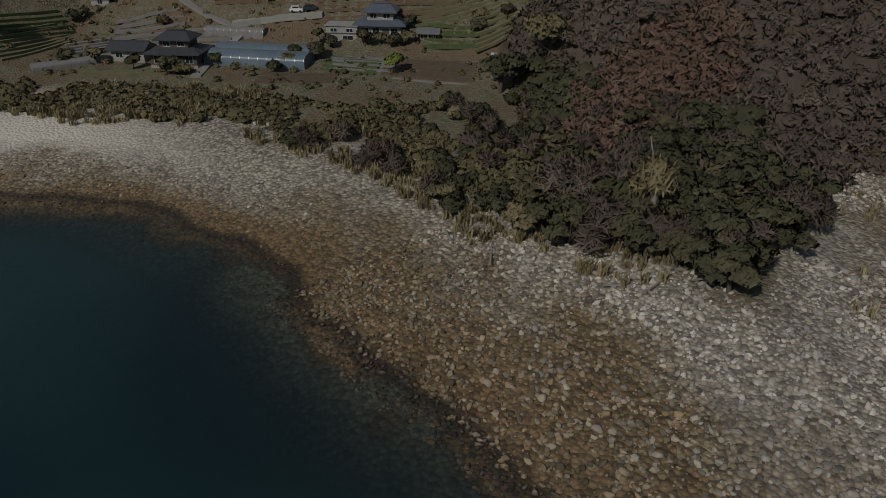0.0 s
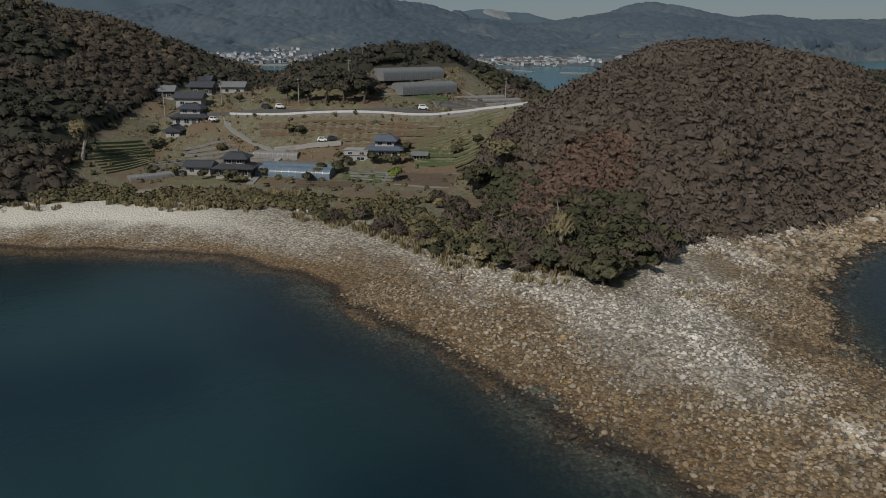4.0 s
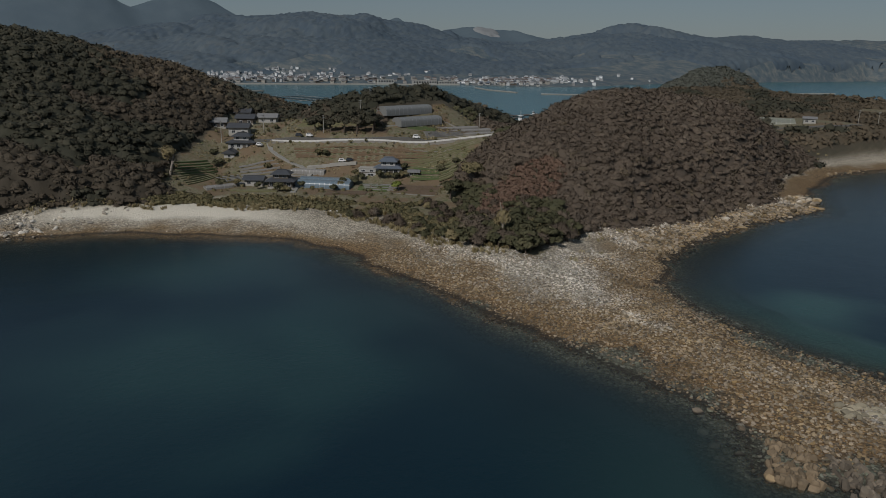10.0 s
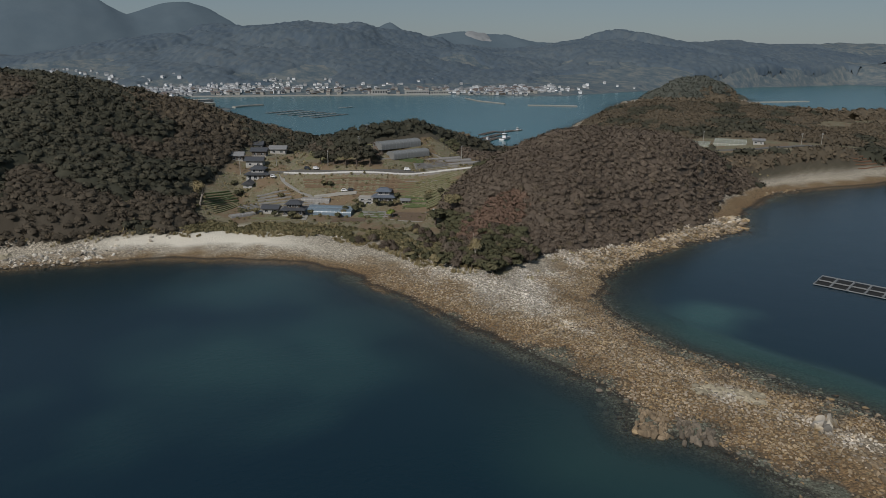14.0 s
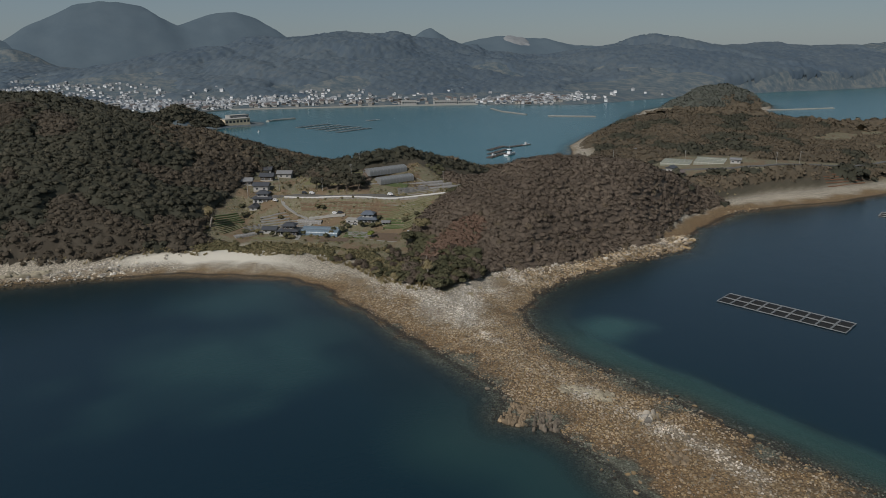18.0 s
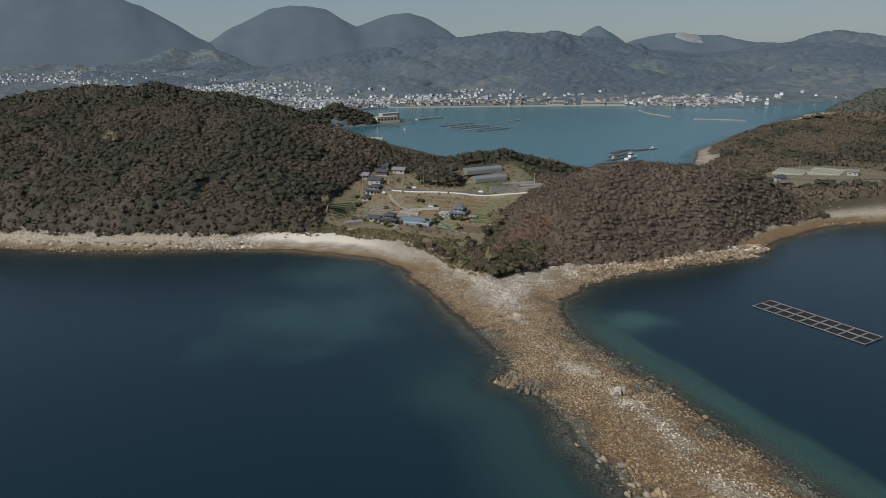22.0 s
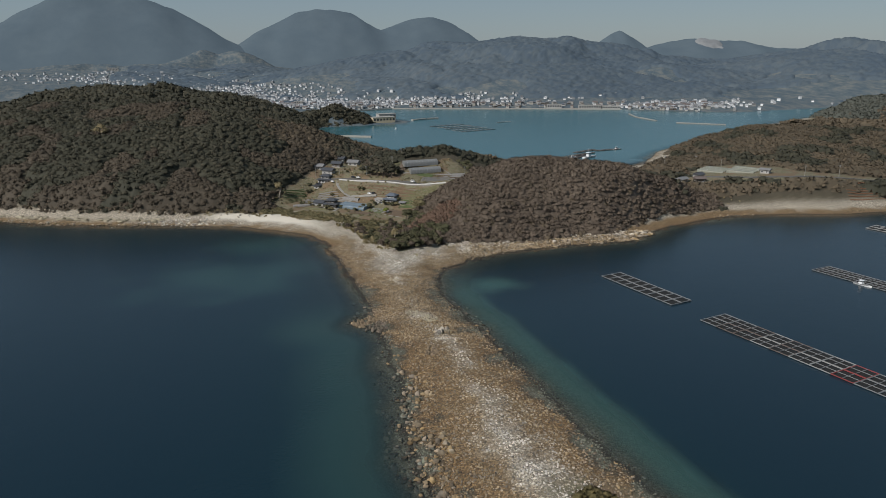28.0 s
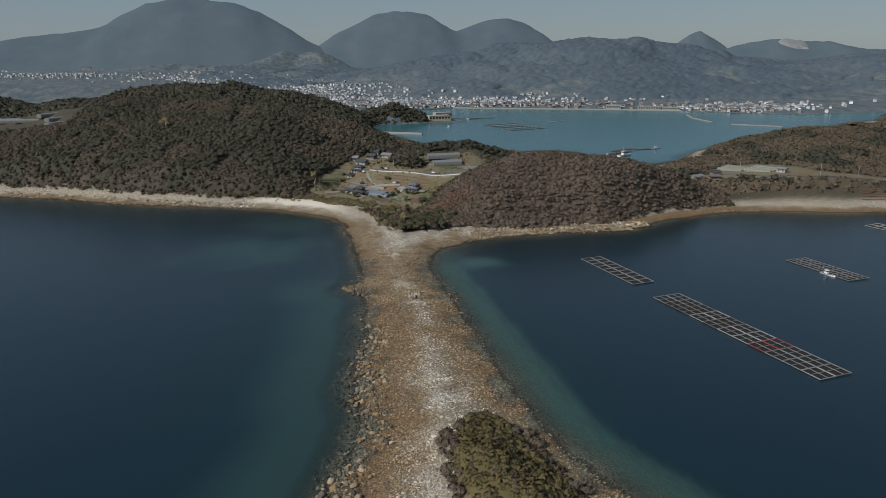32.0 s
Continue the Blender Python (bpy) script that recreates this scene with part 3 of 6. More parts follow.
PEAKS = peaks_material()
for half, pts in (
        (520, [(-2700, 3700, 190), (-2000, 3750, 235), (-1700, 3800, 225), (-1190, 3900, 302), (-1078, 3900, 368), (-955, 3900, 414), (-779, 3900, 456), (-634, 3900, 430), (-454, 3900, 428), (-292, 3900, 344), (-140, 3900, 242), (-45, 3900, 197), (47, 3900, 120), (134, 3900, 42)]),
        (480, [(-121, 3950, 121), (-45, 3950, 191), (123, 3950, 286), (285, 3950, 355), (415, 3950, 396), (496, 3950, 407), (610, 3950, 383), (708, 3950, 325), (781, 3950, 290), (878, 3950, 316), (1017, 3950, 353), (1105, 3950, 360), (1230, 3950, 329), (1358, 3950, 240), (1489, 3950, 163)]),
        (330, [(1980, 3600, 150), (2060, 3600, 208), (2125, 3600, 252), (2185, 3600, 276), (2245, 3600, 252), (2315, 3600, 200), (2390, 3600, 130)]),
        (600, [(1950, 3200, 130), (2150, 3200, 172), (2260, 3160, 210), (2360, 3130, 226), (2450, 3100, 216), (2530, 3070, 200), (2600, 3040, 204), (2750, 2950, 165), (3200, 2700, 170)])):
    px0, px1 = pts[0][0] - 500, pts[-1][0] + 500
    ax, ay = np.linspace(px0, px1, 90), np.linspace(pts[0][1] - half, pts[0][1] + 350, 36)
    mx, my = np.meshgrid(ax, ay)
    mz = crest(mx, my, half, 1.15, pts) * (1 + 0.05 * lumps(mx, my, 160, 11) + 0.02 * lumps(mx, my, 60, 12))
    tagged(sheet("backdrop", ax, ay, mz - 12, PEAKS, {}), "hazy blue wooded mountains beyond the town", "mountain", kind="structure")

QUARRY = plain("bare_quarry_rock", (0.22, 0.23, 0.235), 0.95, 0.01, 0.35)
ax, ay = np.linspace(2330, 2500, 24), np.linspace(2930, 3120, 16)
mx, my = np.meshgrid(ax, ay)
mz = crest(mx, my, 600, 1.15, [(2150, 3200, 172), (2260, 3160, 210), (2360, 3130, 226), (2450, 3100, 216), (2530, 3070, 200)]) * 1.02 + 2 - 16 * np.clip(np.hypot((mx - 2420) / 85, (my - 3040) / 85) - 0.6 + 0.3 * lumps(mx, my, 30, 13), 0, 1) * 3
tagged(sheet("backdrop", ax, ay, mz - 13, QUARRY, {}), "pale bare quarry face on a distant hill", "quarry", kind="structure")

# ---- stones, woods and scrub ----
def mesh_of(name, verts, faces, mat, smooth=False, plant=None):
    """A mesh from arrays; faces is an (n, 3) or (n, 4) array."""
    verts, faces = np.asarray(verts, float), np.asarray(faces, np.int64)
    k = faces.shape[1]
    me = bpy.data.meshes.new(name)
    me.vertices.add(len(verts))
    me.vertices.foreach_set("co", verts.ravel())
    me.loops.add(faces.size)
    me.loops.foreach_set("vertex_index", faces.ravel())
    me.polygons.add(len(faces))
    me.polygons.foreach_set("loop_start", np.arange(0, faces.size, k))
    me.polygons.foreach_set("use_smooth", np.full(len(faces), smooth))
    me.update(calc_edges=True)
    if plant is not None:
        a = me.attributes.new("plant", "FLOAT", "POINT")
        a.data.foreach_set("value", np.asarray(plant, np.float32))
    me.materials.append(mat)
    return me


def ball(level):
    bm = bmesh.new()
    bmesh.ops.create_icosphere(bm, subdivisions=level, radius=1)
    v = np.array([p.co[:] for p in bm.verts])
    f = np.array([[p.index for p in q.verts] for q in bm.faces])
    bm.free()
    return v, f


def stone_shapes(level, count, seed):
    """Rounded, chipped, flattened stones."""
    rng = np.random.default_rng(seed)
    v, f = ball(level)
    out = []
    for _ in range(count):
        w = v * rng.uniform(0.8, 1.2, (len(v), 1))
        for _ in range(5):
            a = rng.normal(size=3)
            a /= np.linalg.norm(a)
            c = rng.uniform(0.55, 0.8)
            over = np.maximum(w @ a - c, 0)
            w = w - over[:, None] * a
        out.append(w * [1.15, 0.9, 0.62])
    return out, f


def turned(rng, n, tilt=0.35):
    """Random turns, mostly about the upright axis."""
    a, b, c = rng.uniform(0, 2 * np.pi, n), rng.normal(0, tilt, n), rng.normal(0, tilt, n)
    ca, sa, cb, sb, cc, sc = np.cos(a), np.sin(a), np.cos(b), np.sin(b), np.cos(c), np.sin(c)
    z, o = np.zeros(n), np.ones(n)
    rz = np.stack([np.stack([ca, -sa, z], -1), np.stack([sa, ca, z], -1), np.stack([z, z, o], -1)], 1)
    rx = np.stack([np.stack([o, z, z], -1), np.stack([z, cb, -sb], -1), np.stack([z, sb, cb], -1)], 1)
    ry = np.stack([np.stack([cc, z, sc], -1), np.stack([z, o, z], -1), np.stack([-sc, z, cc], -1)], 1)
    return rz @ rx @ ry


def scatter(rng, n, x0, x1, y0, y1):
    x, y = rng.uniform(x0, x1, n), rng.uniform(y0, y1, n)
    z, d, hill, far = lie(x, y)
    return x, y, z, d, hill


def stones(name, label, x, y, z, size, level, seed):
    """One mesh of many loose stones."""
    rng = np.random.default_rng(seed)
    shapes, f = stone_shapes(level, 8, seed)
    shapes = np.array(shapes)
    kind = rng.integers(0, len(shapes), len(x))
    m = turned(rng, len(x))
    v = np.einsum("nij,nkj->nki", m, shapes[kind] * size[:, None, None] * 0.5) + np.stack([x, y, z + size * 0.08], -1)[:, None]
    nv = shapes.shape[1]
    faces = (f[None] + (np.arange(len(x)) * nv)[:, None, None]).reshape(-1, 3)
    ob = new(name, mesh_of(name, v.reshape(-1, 3), faces, STONE))
    ob.parent = ground
    return tagged(ob, label, kind="stuff")


rng = np.random.default_rng(21)


def shore_stones(n, x0, x1, y0, y1, dmin, dmax, lo, hi, seed, label, level=1, power=2.2):
    r = np.random.default_rng(seed)
    x, y, z, d, hill = scatter(r, n, x0, x1, y0, y1)
    keep = (d > dmin) & (d < dmax + 5 * lumps(x, y, 12, 9)) & (hill < 9)
    patch = lumps(x, y, 16, 33)
    keep &= r.uniform(0, 1, n) < 0.75 + 0.35 * patch
    keep &= np.hypot((x - 40) / 12, (y - 139) / 8) > 1
    if seed == 45:
        keep &= x < -82 - 10 * lumps(x, y, 9, 47)
    x, y, z = x[keep], y[keep], z[keep]
    size = lo + (hi - lo) * r.uniform(0, 1, len(x)) ** power
    return stones("stones", label, x, y, z, size, level, seed)


shore_stones(48000, -45, 75, 85, 175, -3.5, 38, 0.28, 0.95, 31, "rounded shore stones, ochre below and bleached above")
shore_stones(36000, -50, 30, -5, 90, -3.5, 40, 0.34, 1.15, 32, "ochre and pale stones along the spit")
shore_stones(34000, -55, 45, -210, -5, -3.5, 40, 0.42, 1.2, 33, "weathered stones along the outer spit")
shore_stones(15000, -140, -10, 160, 320, -4, 13, 0.25, 0.7, 34, "pale beach stones below the reeds")
shore_stones(9000, 205, 420, 110, 230, -5, 24, 0.8, 2.2, 35, "grey and ochre stones along the eastern shore")
shore_stones(16000, 55, 205, 108, 172, -5, 23, 0.8, 2.1, 41, "grey and tan boulders round the point")
shore_stones(13000, -360, -110, 255, 400, -6, 30, 0.9, 2.6, 36, "grey boulders below the wooded hill")
shore_stones(1500, -52, -18, -190, -30, -9, 9, 1.1, 3.0, 37, "large boulders at the water's edge", 2)
shore_stones(3000, -420, -90, 255, 420, -11, 10, 0.9, 3.2, 38, "large boulders standing in the shallows", 2)
shore_stones(400, 120, 230, 110, 190, -7, 10, 1.8, 4.2, 39, "large boulders round the rocky point", 2)
shore_stones(900, -260, -60, 225, 330, 4, 34, 0.8, 2.6, 45, "grey boulders at the end of the sandy beach", 2)
shore_stones(800, -40, 40, -40, 110, -7, 2, 0.7, 1.7, 46, "wet stones along the water line of the spit", 2)
shore_stones(500, -40, 30, -30, 60, -8, 3, 1.2, 2.6, 40, "boulders off the rocky notch", 2)

# Single stones of the shore at the foot of the point, each of its own.
shapes_, faces_ = stone_shapes(2, 10, 5)
stone_meshes = [mesh_of("stone", s * 0.5, faces_, STONE, True) for s in shapes_]
x, y, z, d, hill = scatter(np.random.default_rng(44), 900, -26, 42, 92, 150)
keep = np.nonzero((d > -1) & (d < 33) & (hill < 6))[0][:300]
for i in keep:
    ob = new("stone", stone_meshes[i % 10])
    size = 0.5 + 0.8 * rng.uniform() ** 2.5
    ob.matrix_basis = pose(x[i], y[i], z[i] + 0.12 * size, rng.normal(0, 12), rng.normal(0, 12), rng.uniform(0, 360)) @ Matrix.Diagonal((size, size, size, 1))
    ob.parent = ground


BROWN_LEDGE = plain("brown_ledge_rock", (0.20, 0.15, 0.095), 0.9, 0.3, 0.45, bumpy=0.6, obj_random=0.35)
LEDGE = plain("ledge_rock", (0.30, 0.265, 0.19), 0.9, 0.25, 0.45, bumpy=0.6, obj_random=0.35)
LEDGE_DARK = plain("dark_ledge_rock", (0.17, 0.14, 0.105), 0.9, 0.3, 0.45, bumpy=0.6, obj_random=0.4)


def outcrop(x, y, length, width, tall, rz, seed, label, slabs=11, share=1.0, mat=STONE):
    """A ledge of bedrock: tilted, split slabs."""
    r = np.random.default_rng(seed)
    v, f = ball(2)
    ob = tagged(new("rock_outcrop"), label, "rock")
    ob.matrix_basis = pose(x, y, height(x, y) - 0.3, 0, 0, rz)
    for k in range(slabs):
        w = v.copy()
        for _ in range(9):
            a = r.normal(size=3) * [1, 1, 0.8]
            a /= np.linalg.norm(a)
            w = w - np.maximum(w @ a - r.uniform(0.45, 0.75), 0)[:, None] * a
        w += 0.05 * r.normal(size=(len(w), 1)) * w
        w *= [share * length * r.uniform(0.22, 0.4), share * width * r.uniform(0.25, 0.5), tall * r.uniform(0.5, 1.0)]
        w += [r.uniform(-0.4, 0.4) * length, r.uniform(-0.3, 0.3) * width, 0]
        s = new("slab", mesh_of("slab", w, f, mat))
        s.parent = ob
    return ob


outcrop(-29, 31, 15, 13, 1.7, 35, 1, "brown ledge of split bedrock at the notch", 90, 0.2, BROWN_LEDGE)
outcrop(-22, 24, 20, 14, 1.5, 50, 9, "grey-brown rugged bedrock behind the notch", 90, 0.16, LEDGE_DARK)
outcrop(2, 3, 8, 6, 3.0, 10, 2, "pale bedrock hump on the spit", 14, 0.7)
outcrop(-2, 27, 22, 10, 1.2, 120, 3, "grey bedrock slabs across the spit", 80, 0.2, LEDGE)
outcrop(-6, -13, 20, 10, 1.0, 60, 8, "low brown bedrock ledge on the spit", 60, 0.2, BROWN_LEDGE)
outcrop(192, 140, 22, 12, 2.6, 20, 4, "grey bedrock at the rocky point", 30, 0.5)
for k, (x, y) in enumerate(((-335, 372), (-305, 361), (-275, 345), (-245, 330), (-212, 314), (-182, 301), (-155, 292))):
    outcrop(x, y, 30, 12, 1.9, -25, 50 + k, "greenish-tan rocky ledge below the wooded hill", 26, 0.34, LEDGE)

def leaves(name, label, cx, cy, cz, rx, rz, count, size, mat, seed, long=1.0, core=True, parent=None, patch=28):
    """Crowns of many small leaf clumps round a lumpy inner mass, one crown for each place."""
    r = np.random.default_rng(seed)
    n = len(cx)
    own = r.uniform(0, 1, n)
    own = 0.6 * own + 0.4 * (0.5 + 0.5 * lumps(np.asarray(cx), np.asarray(cy), patch, seed))
    t = np.repeat(np.arange(n), count)
    u = r.normal(size=(len(t), 3))
    u[:, 2] = np.abs(u[:, 2]) * 1.0 - 0.25
    u /= np.linalg.norm(u, axis=1, keepdims=True)
    ph = r.uniform(0, 6.28, (n, 3))
    bulge = 0.80 + 0.16 * np.sin(3.1 * u[:, 0] + ph[t, 0]) * np.sin(3.7 * u[:, 1] + ph[t, 1]) + 0.12 * np.sin(5 * u[:, 2] + ph[t, 2]) + 0.13 * r.normal(size=len(t))
    if long > 1.4:
        bulge *= r.uniform(0.62, 1.22, len(t))
    rad = np.stack([rx, rx, rz], -1)[t]
    p = np.stack([cx, cy, cz], -1)[t] + u * rad * bulge[:, None]
    a = r.normal(size=(len(t), 3)) + u * 0.2
    a[:, 2] += 0.25 * (long - 1)
    a -= 0.55 * u * (a * u).sum(1, keepdims=True)
    a /= np.linalg.norm(a, axis=1, keepdims=True)
    b = np.cross(a, u + 0.5 * r.normal(size=(len(t), 3)))
    b /= np.linalg.norm(b, axis=1, keepdims=True) + 1e-9
    s = (size * r.uniform(0.6, 1.4, len(t)))[:, None]
    v = np.stack([p - a * s * long - b * s * 0.5 / long, p - a * s * 0.1 * long + b * s * 1.1 / long, p + a * s * long - b * s * 0.4 / long], 1).reshape(-1, 3)
    tri = np.arange(len(v)).reshape(-1, 3)
    face = np.cross(v[1::3] - v[::3], v[2::3] - v[::3])
    turn = (face * (u + [0, 0, 0.3])).sum(1) < 0
    tri[turn] = tri[turn][:, [0, 2, 1]]
    nrm = u + [0, 0, 1.1] + 0.35 * r.normal(size=u.shape)
    nrm = np.repeat(nrm / np.linalg.norm(nrm, axis=1, keepdims=True), 3, 0)
    plant = np.repeat(own[t], 3)
    if core:
        bv, bf = ball(1)
        rr = (0.74 if long < 1.4 else 0.64) * (1 + 0.14 * r.normal(size=(n, len(bv), 1)))
        cn = np.broadcast_to((bv + [0, 0, 1.12]) / np.linalg.norm(bv + [0, 0, 1.12], axis=1, keepdims=True), (n, len(bv), 3))
        nrm = np.concatenate([nrm, cn.reshape(-1, 3)])
        cv = np.stack([cx, cy, cz], -1)[:, None] + bv[None] * rr * np.stack([rx, rx, rz], -1)[:, None]
        cf = (bf[None] + (np.arange(n) * len(bv))[:, None, None]).reshape(-1, 3) + len(v)
        v, tri = np.concatenate([v, cv.reshape(-1, 3)]), np.concatenate([tri, cf])
        # inner mass takes darker tones: the crown's inner shade put into its colour
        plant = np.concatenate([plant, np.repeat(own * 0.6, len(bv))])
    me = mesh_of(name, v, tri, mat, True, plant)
    me.normals_split_custom_set_from_vertices(nrm)
    ob = new(name, me)
    if parent:
        ob.parent = parent
        return ob
    return tagged(ob, label, name.replace("_", " "), kind="stuff")


def reach(x, y):
    """How much further from the water the bushes keep at the tip, and how much nearer along the point."""
    tip = np.clip(1 - np.hypot((x - 16) / 34, (y - 140) / 26), 0, 1)
    return 12 * tip - 4 * np.clip((-100 - x) / 30, 0, 1) - 10 * np.clip((x - 50) / 50, 0, 1) * np.clip((260 - y) / 20, 0, 1)


def wood(name, label, gap, box, dmin, test, lo, hi, count, size, mat, seed, long=1.0, squat=0.75):
    """Trees set close, gap metres apart, over a stretch of land, where test(x, y, d, hill) allows them."""
    r = np.random.default_rng(seed)
    x, y = np.meshgrid(np.arange(box[0], box[1], gap), np.arange(box[2], box[3], gap))
    x, y = x.ravel() + r.uniform(-0.65, 0.65, x.size) * gap, y.ravel() + r.uniform(-0.65, 0.65, y.size) * gap
    z, d, hill, far = lie(x, y)
    keep = (d > dmin + reach(x, y) + 3 * lumps(x, y, 11, seed)) & test(x, y, d, hill)
    for zone in (FIELDS, EAST_FIELDS, WEST_TUNNELS):
        keep &= inside_distance(x, y, zone) < -1
    x, y, z = x[keep], y[keep], z[keep]
    rx = r.uniform(lo, hi, len(x))
    rz = rx * r.uniform(0.8, 1.2, len(x)) * squat
    return leaves(name, label, x, y, z + rz * 0.6, rx, rz, count, size, mat, seed, long)


def crowns(x, y, gap, seed):
    """Rounded tree tops set close: height from 0 in the dips to 1 on the tallest tops, and a shade for each tree."""
    rng_ = np.random.default_rng(seed)
    tab = rng_.uniform(0, 1, (4, 128, 128))
    ix, iy = np.floor(x / gap).astype(int), np.floor(y / gap).astype(int)
    best, shade = np.full(x.shape, -9.0), np.zeros(x.shape)
    for i in (-1, 0, 1):
        for j in (-1, 0, 1):
            a, b = (ix + i) % 128, (iy + j) % 128
            cx, cy = (ix + i + tab[0, a, b]) * gap, (iy + j + tab[1, a, b]) * gap
            f = 0.62 + 0.38 * tab[2, a, b] - 0.62 * ((x - cx) ** 2 + (y - cy) ** 2) / (gap * gap)
            shade, best = np.where(f > best, tab[3, a, b], shade), np.maximum(f, best)
    return np.clip(best, 0, 1), shade


def canopy(name, label, gap, box, dmin, test, lo, hi, count, size, mat, seed, long=1.0, relief=0.7, zones=True, step=None, patch=30, crown=0.64):
    """A closed roof of tree tops over a stretch of land, gap metres from tree to tree, roughened with leaf and twig clumps."""
    step = step or gap / 2.7
    tall = 0.6 * (lo + hi)
    xs_, ys_ = np.arange(box[0], box[1], step), np.arange(box[2], box[3], step)

    def roof(x, y):
        z, d, hill, far = lie(x, y)
        ok = (d > dmin + reach(x, y) + 3 * lumps(x, y, 11, seed)) & test(x, y, d, hill if zones else far)
        if zones:
            for zone in (FIELDS, EAST_FIELDS, WEST_TUNNELS):
                ok &= inside_distance(x, y, zone) < -1
        top, shade = crowns(x + 0.5 * gap * lumps(x, y, gap * 0.9, seed + 5), y + 0.5 * gap * lumps(x, y, gap * 0.9, seed + 6), gap, seed)
        own = 0.55 * shade + 0.45 * (0.5 + 0.5 * lumps(x, y, patch, seed))
        return z, z + tall * (0.42 + 0.15 * lumps(x, y, gap * 4, seed + 3)) + relief * gap * (top - 0.2) + 0.10 * gap * lumps(x, y, gap * 0.3, seed + 4), ok, own

    gx_, gy_ = np.meshgrid(xs_, ys_)
    z0, z1, ok, own = roof(gx_, gy_)
    inner_, edge_ = ok, ok.astype(float)
    for _ in range(4):
        e = inner_.copy()
        e[1:] &= inner_[:-1]
        e[:-1] &= inner_[1:]
        e[:, 1:] &= inner_[:, :-1]
        e[:, :-1] &= inner_[:, 1:]
        inner_ = e
        edge_ = edge_ + e
    edge_ = np.clip((edge_ - 1) / 3.6, 0, 1) ** 0.6
    drop = 0.3 if step < 4 else 10.0
    zc = z0 - drop + (z1 - z0 + drop) * edge_
    nx = len(xs_)
    cell = (ok[:-1, :-1] & ok[:-1, 1:] & ok[1:, :-1] & ok[1:, 1:]).ravel()
    i = ((np.arange(len(ys_) - 1)[:, None] * nx + np.arange(nx - 1)).ravel())[cell]
    tri = np.concatenate([np.stack([i, i + 1, i + nx + 1], 1), np.stack([i, i + nx + 1, i + nx], 1)])
    used_ = np.unique(tri)
    back = np.zeros(gx_.size, np.int64)
    back[used_] = np.arange(len(used_))
    v = np.stack([gx_.ravel(), gy_.ravel(), zc.ravel()], -1)[used_]
    # with tops above, the roof's tones drop: shade between crowns painted in
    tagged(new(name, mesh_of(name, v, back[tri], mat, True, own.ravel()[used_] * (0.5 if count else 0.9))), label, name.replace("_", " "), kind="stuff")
    if not count:
        return
    # single tops that stand out of the closed roof
    r = np.random.default_rng(seed + 7)
    g_ = gap * 0.74
    x, y = np.meshgrid(np.arange(box[0], box[1], g_), np.arange(box[2], box[3], g_))
    x, y = x.ravel() + r.uniform(-0.65, 0.65, x.size) * g_, y.ravel() + r.uniform(-0.65, 0.65, y.size) * g_
    ix_, iy_ = np.clip(np.rint((x - box[0]) / step).astype(int), 0, nx - 1), np.clip(np.rint((y - box[2]) / step).astype(int), 0, len(ys_) - 1)
    keep = ok[iy_, ix_]
    x, y, z = x[keep], y[keep], zc[iy_, ix_][keep]
    rx = r.uniform(lo, hi, len(x)) * crown
    rz = rx * r.uniform(0.7, 1.1, len(x)) * 0.7
    leaves(name, label, x, y, z + rz * 0.12, rx, rz, count, size, mat, seed, long, patch=patch)


brown = lambda x, y, seed: lumps(x, y, 30, seed) + 0.5 * lumps(x, y, 11, seed + 1)
# the wooded hill above the boulder coast
hill_a = lambda x, y, d, h: (x < 45) & (y > 240) & (h > 2.5)
A_BOX = (-430, 48, 250, 600)
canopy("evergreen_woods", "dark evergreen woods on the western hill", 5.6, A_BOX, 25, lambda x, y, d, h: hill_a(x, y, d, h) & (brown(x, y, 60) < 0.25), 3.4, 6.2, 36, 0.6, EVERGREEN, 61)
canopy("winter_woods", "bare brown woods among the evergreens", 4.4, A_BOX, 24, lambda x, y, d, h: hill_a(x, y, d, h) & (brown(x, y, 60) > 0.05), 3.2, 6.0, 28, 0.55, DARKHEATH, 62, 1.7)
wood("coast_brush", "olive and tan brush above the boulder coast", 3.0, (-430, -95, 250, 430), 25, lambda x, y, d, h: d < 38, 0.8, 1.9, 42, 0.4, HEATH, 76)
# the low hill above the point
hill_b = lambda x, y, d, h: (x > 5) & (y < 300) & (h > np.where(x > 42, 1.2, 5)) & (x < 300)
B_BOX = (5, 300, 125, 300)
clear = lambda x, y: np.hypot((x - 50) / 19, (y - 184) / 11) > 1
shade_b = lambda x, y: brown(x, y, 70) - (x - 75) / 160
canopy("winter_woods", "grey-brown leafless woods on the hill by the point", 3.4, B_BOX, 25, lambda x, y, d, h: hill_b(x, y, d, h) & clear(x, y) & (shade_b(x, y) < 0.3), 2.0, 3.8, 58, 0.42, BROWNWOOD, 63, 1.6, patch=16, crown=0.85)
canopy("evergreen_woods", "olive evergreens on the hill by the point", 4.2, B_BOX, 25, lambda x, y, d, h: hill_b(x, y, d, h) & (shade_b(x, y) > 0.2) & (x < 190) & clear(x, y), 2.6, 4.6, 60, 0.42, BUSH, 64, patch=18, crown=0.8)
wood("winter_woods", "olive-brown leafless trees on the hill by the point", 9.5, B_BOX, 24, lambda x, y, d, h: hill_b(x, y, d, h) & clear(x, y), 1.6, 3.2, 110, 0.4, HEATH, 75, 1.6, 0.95)
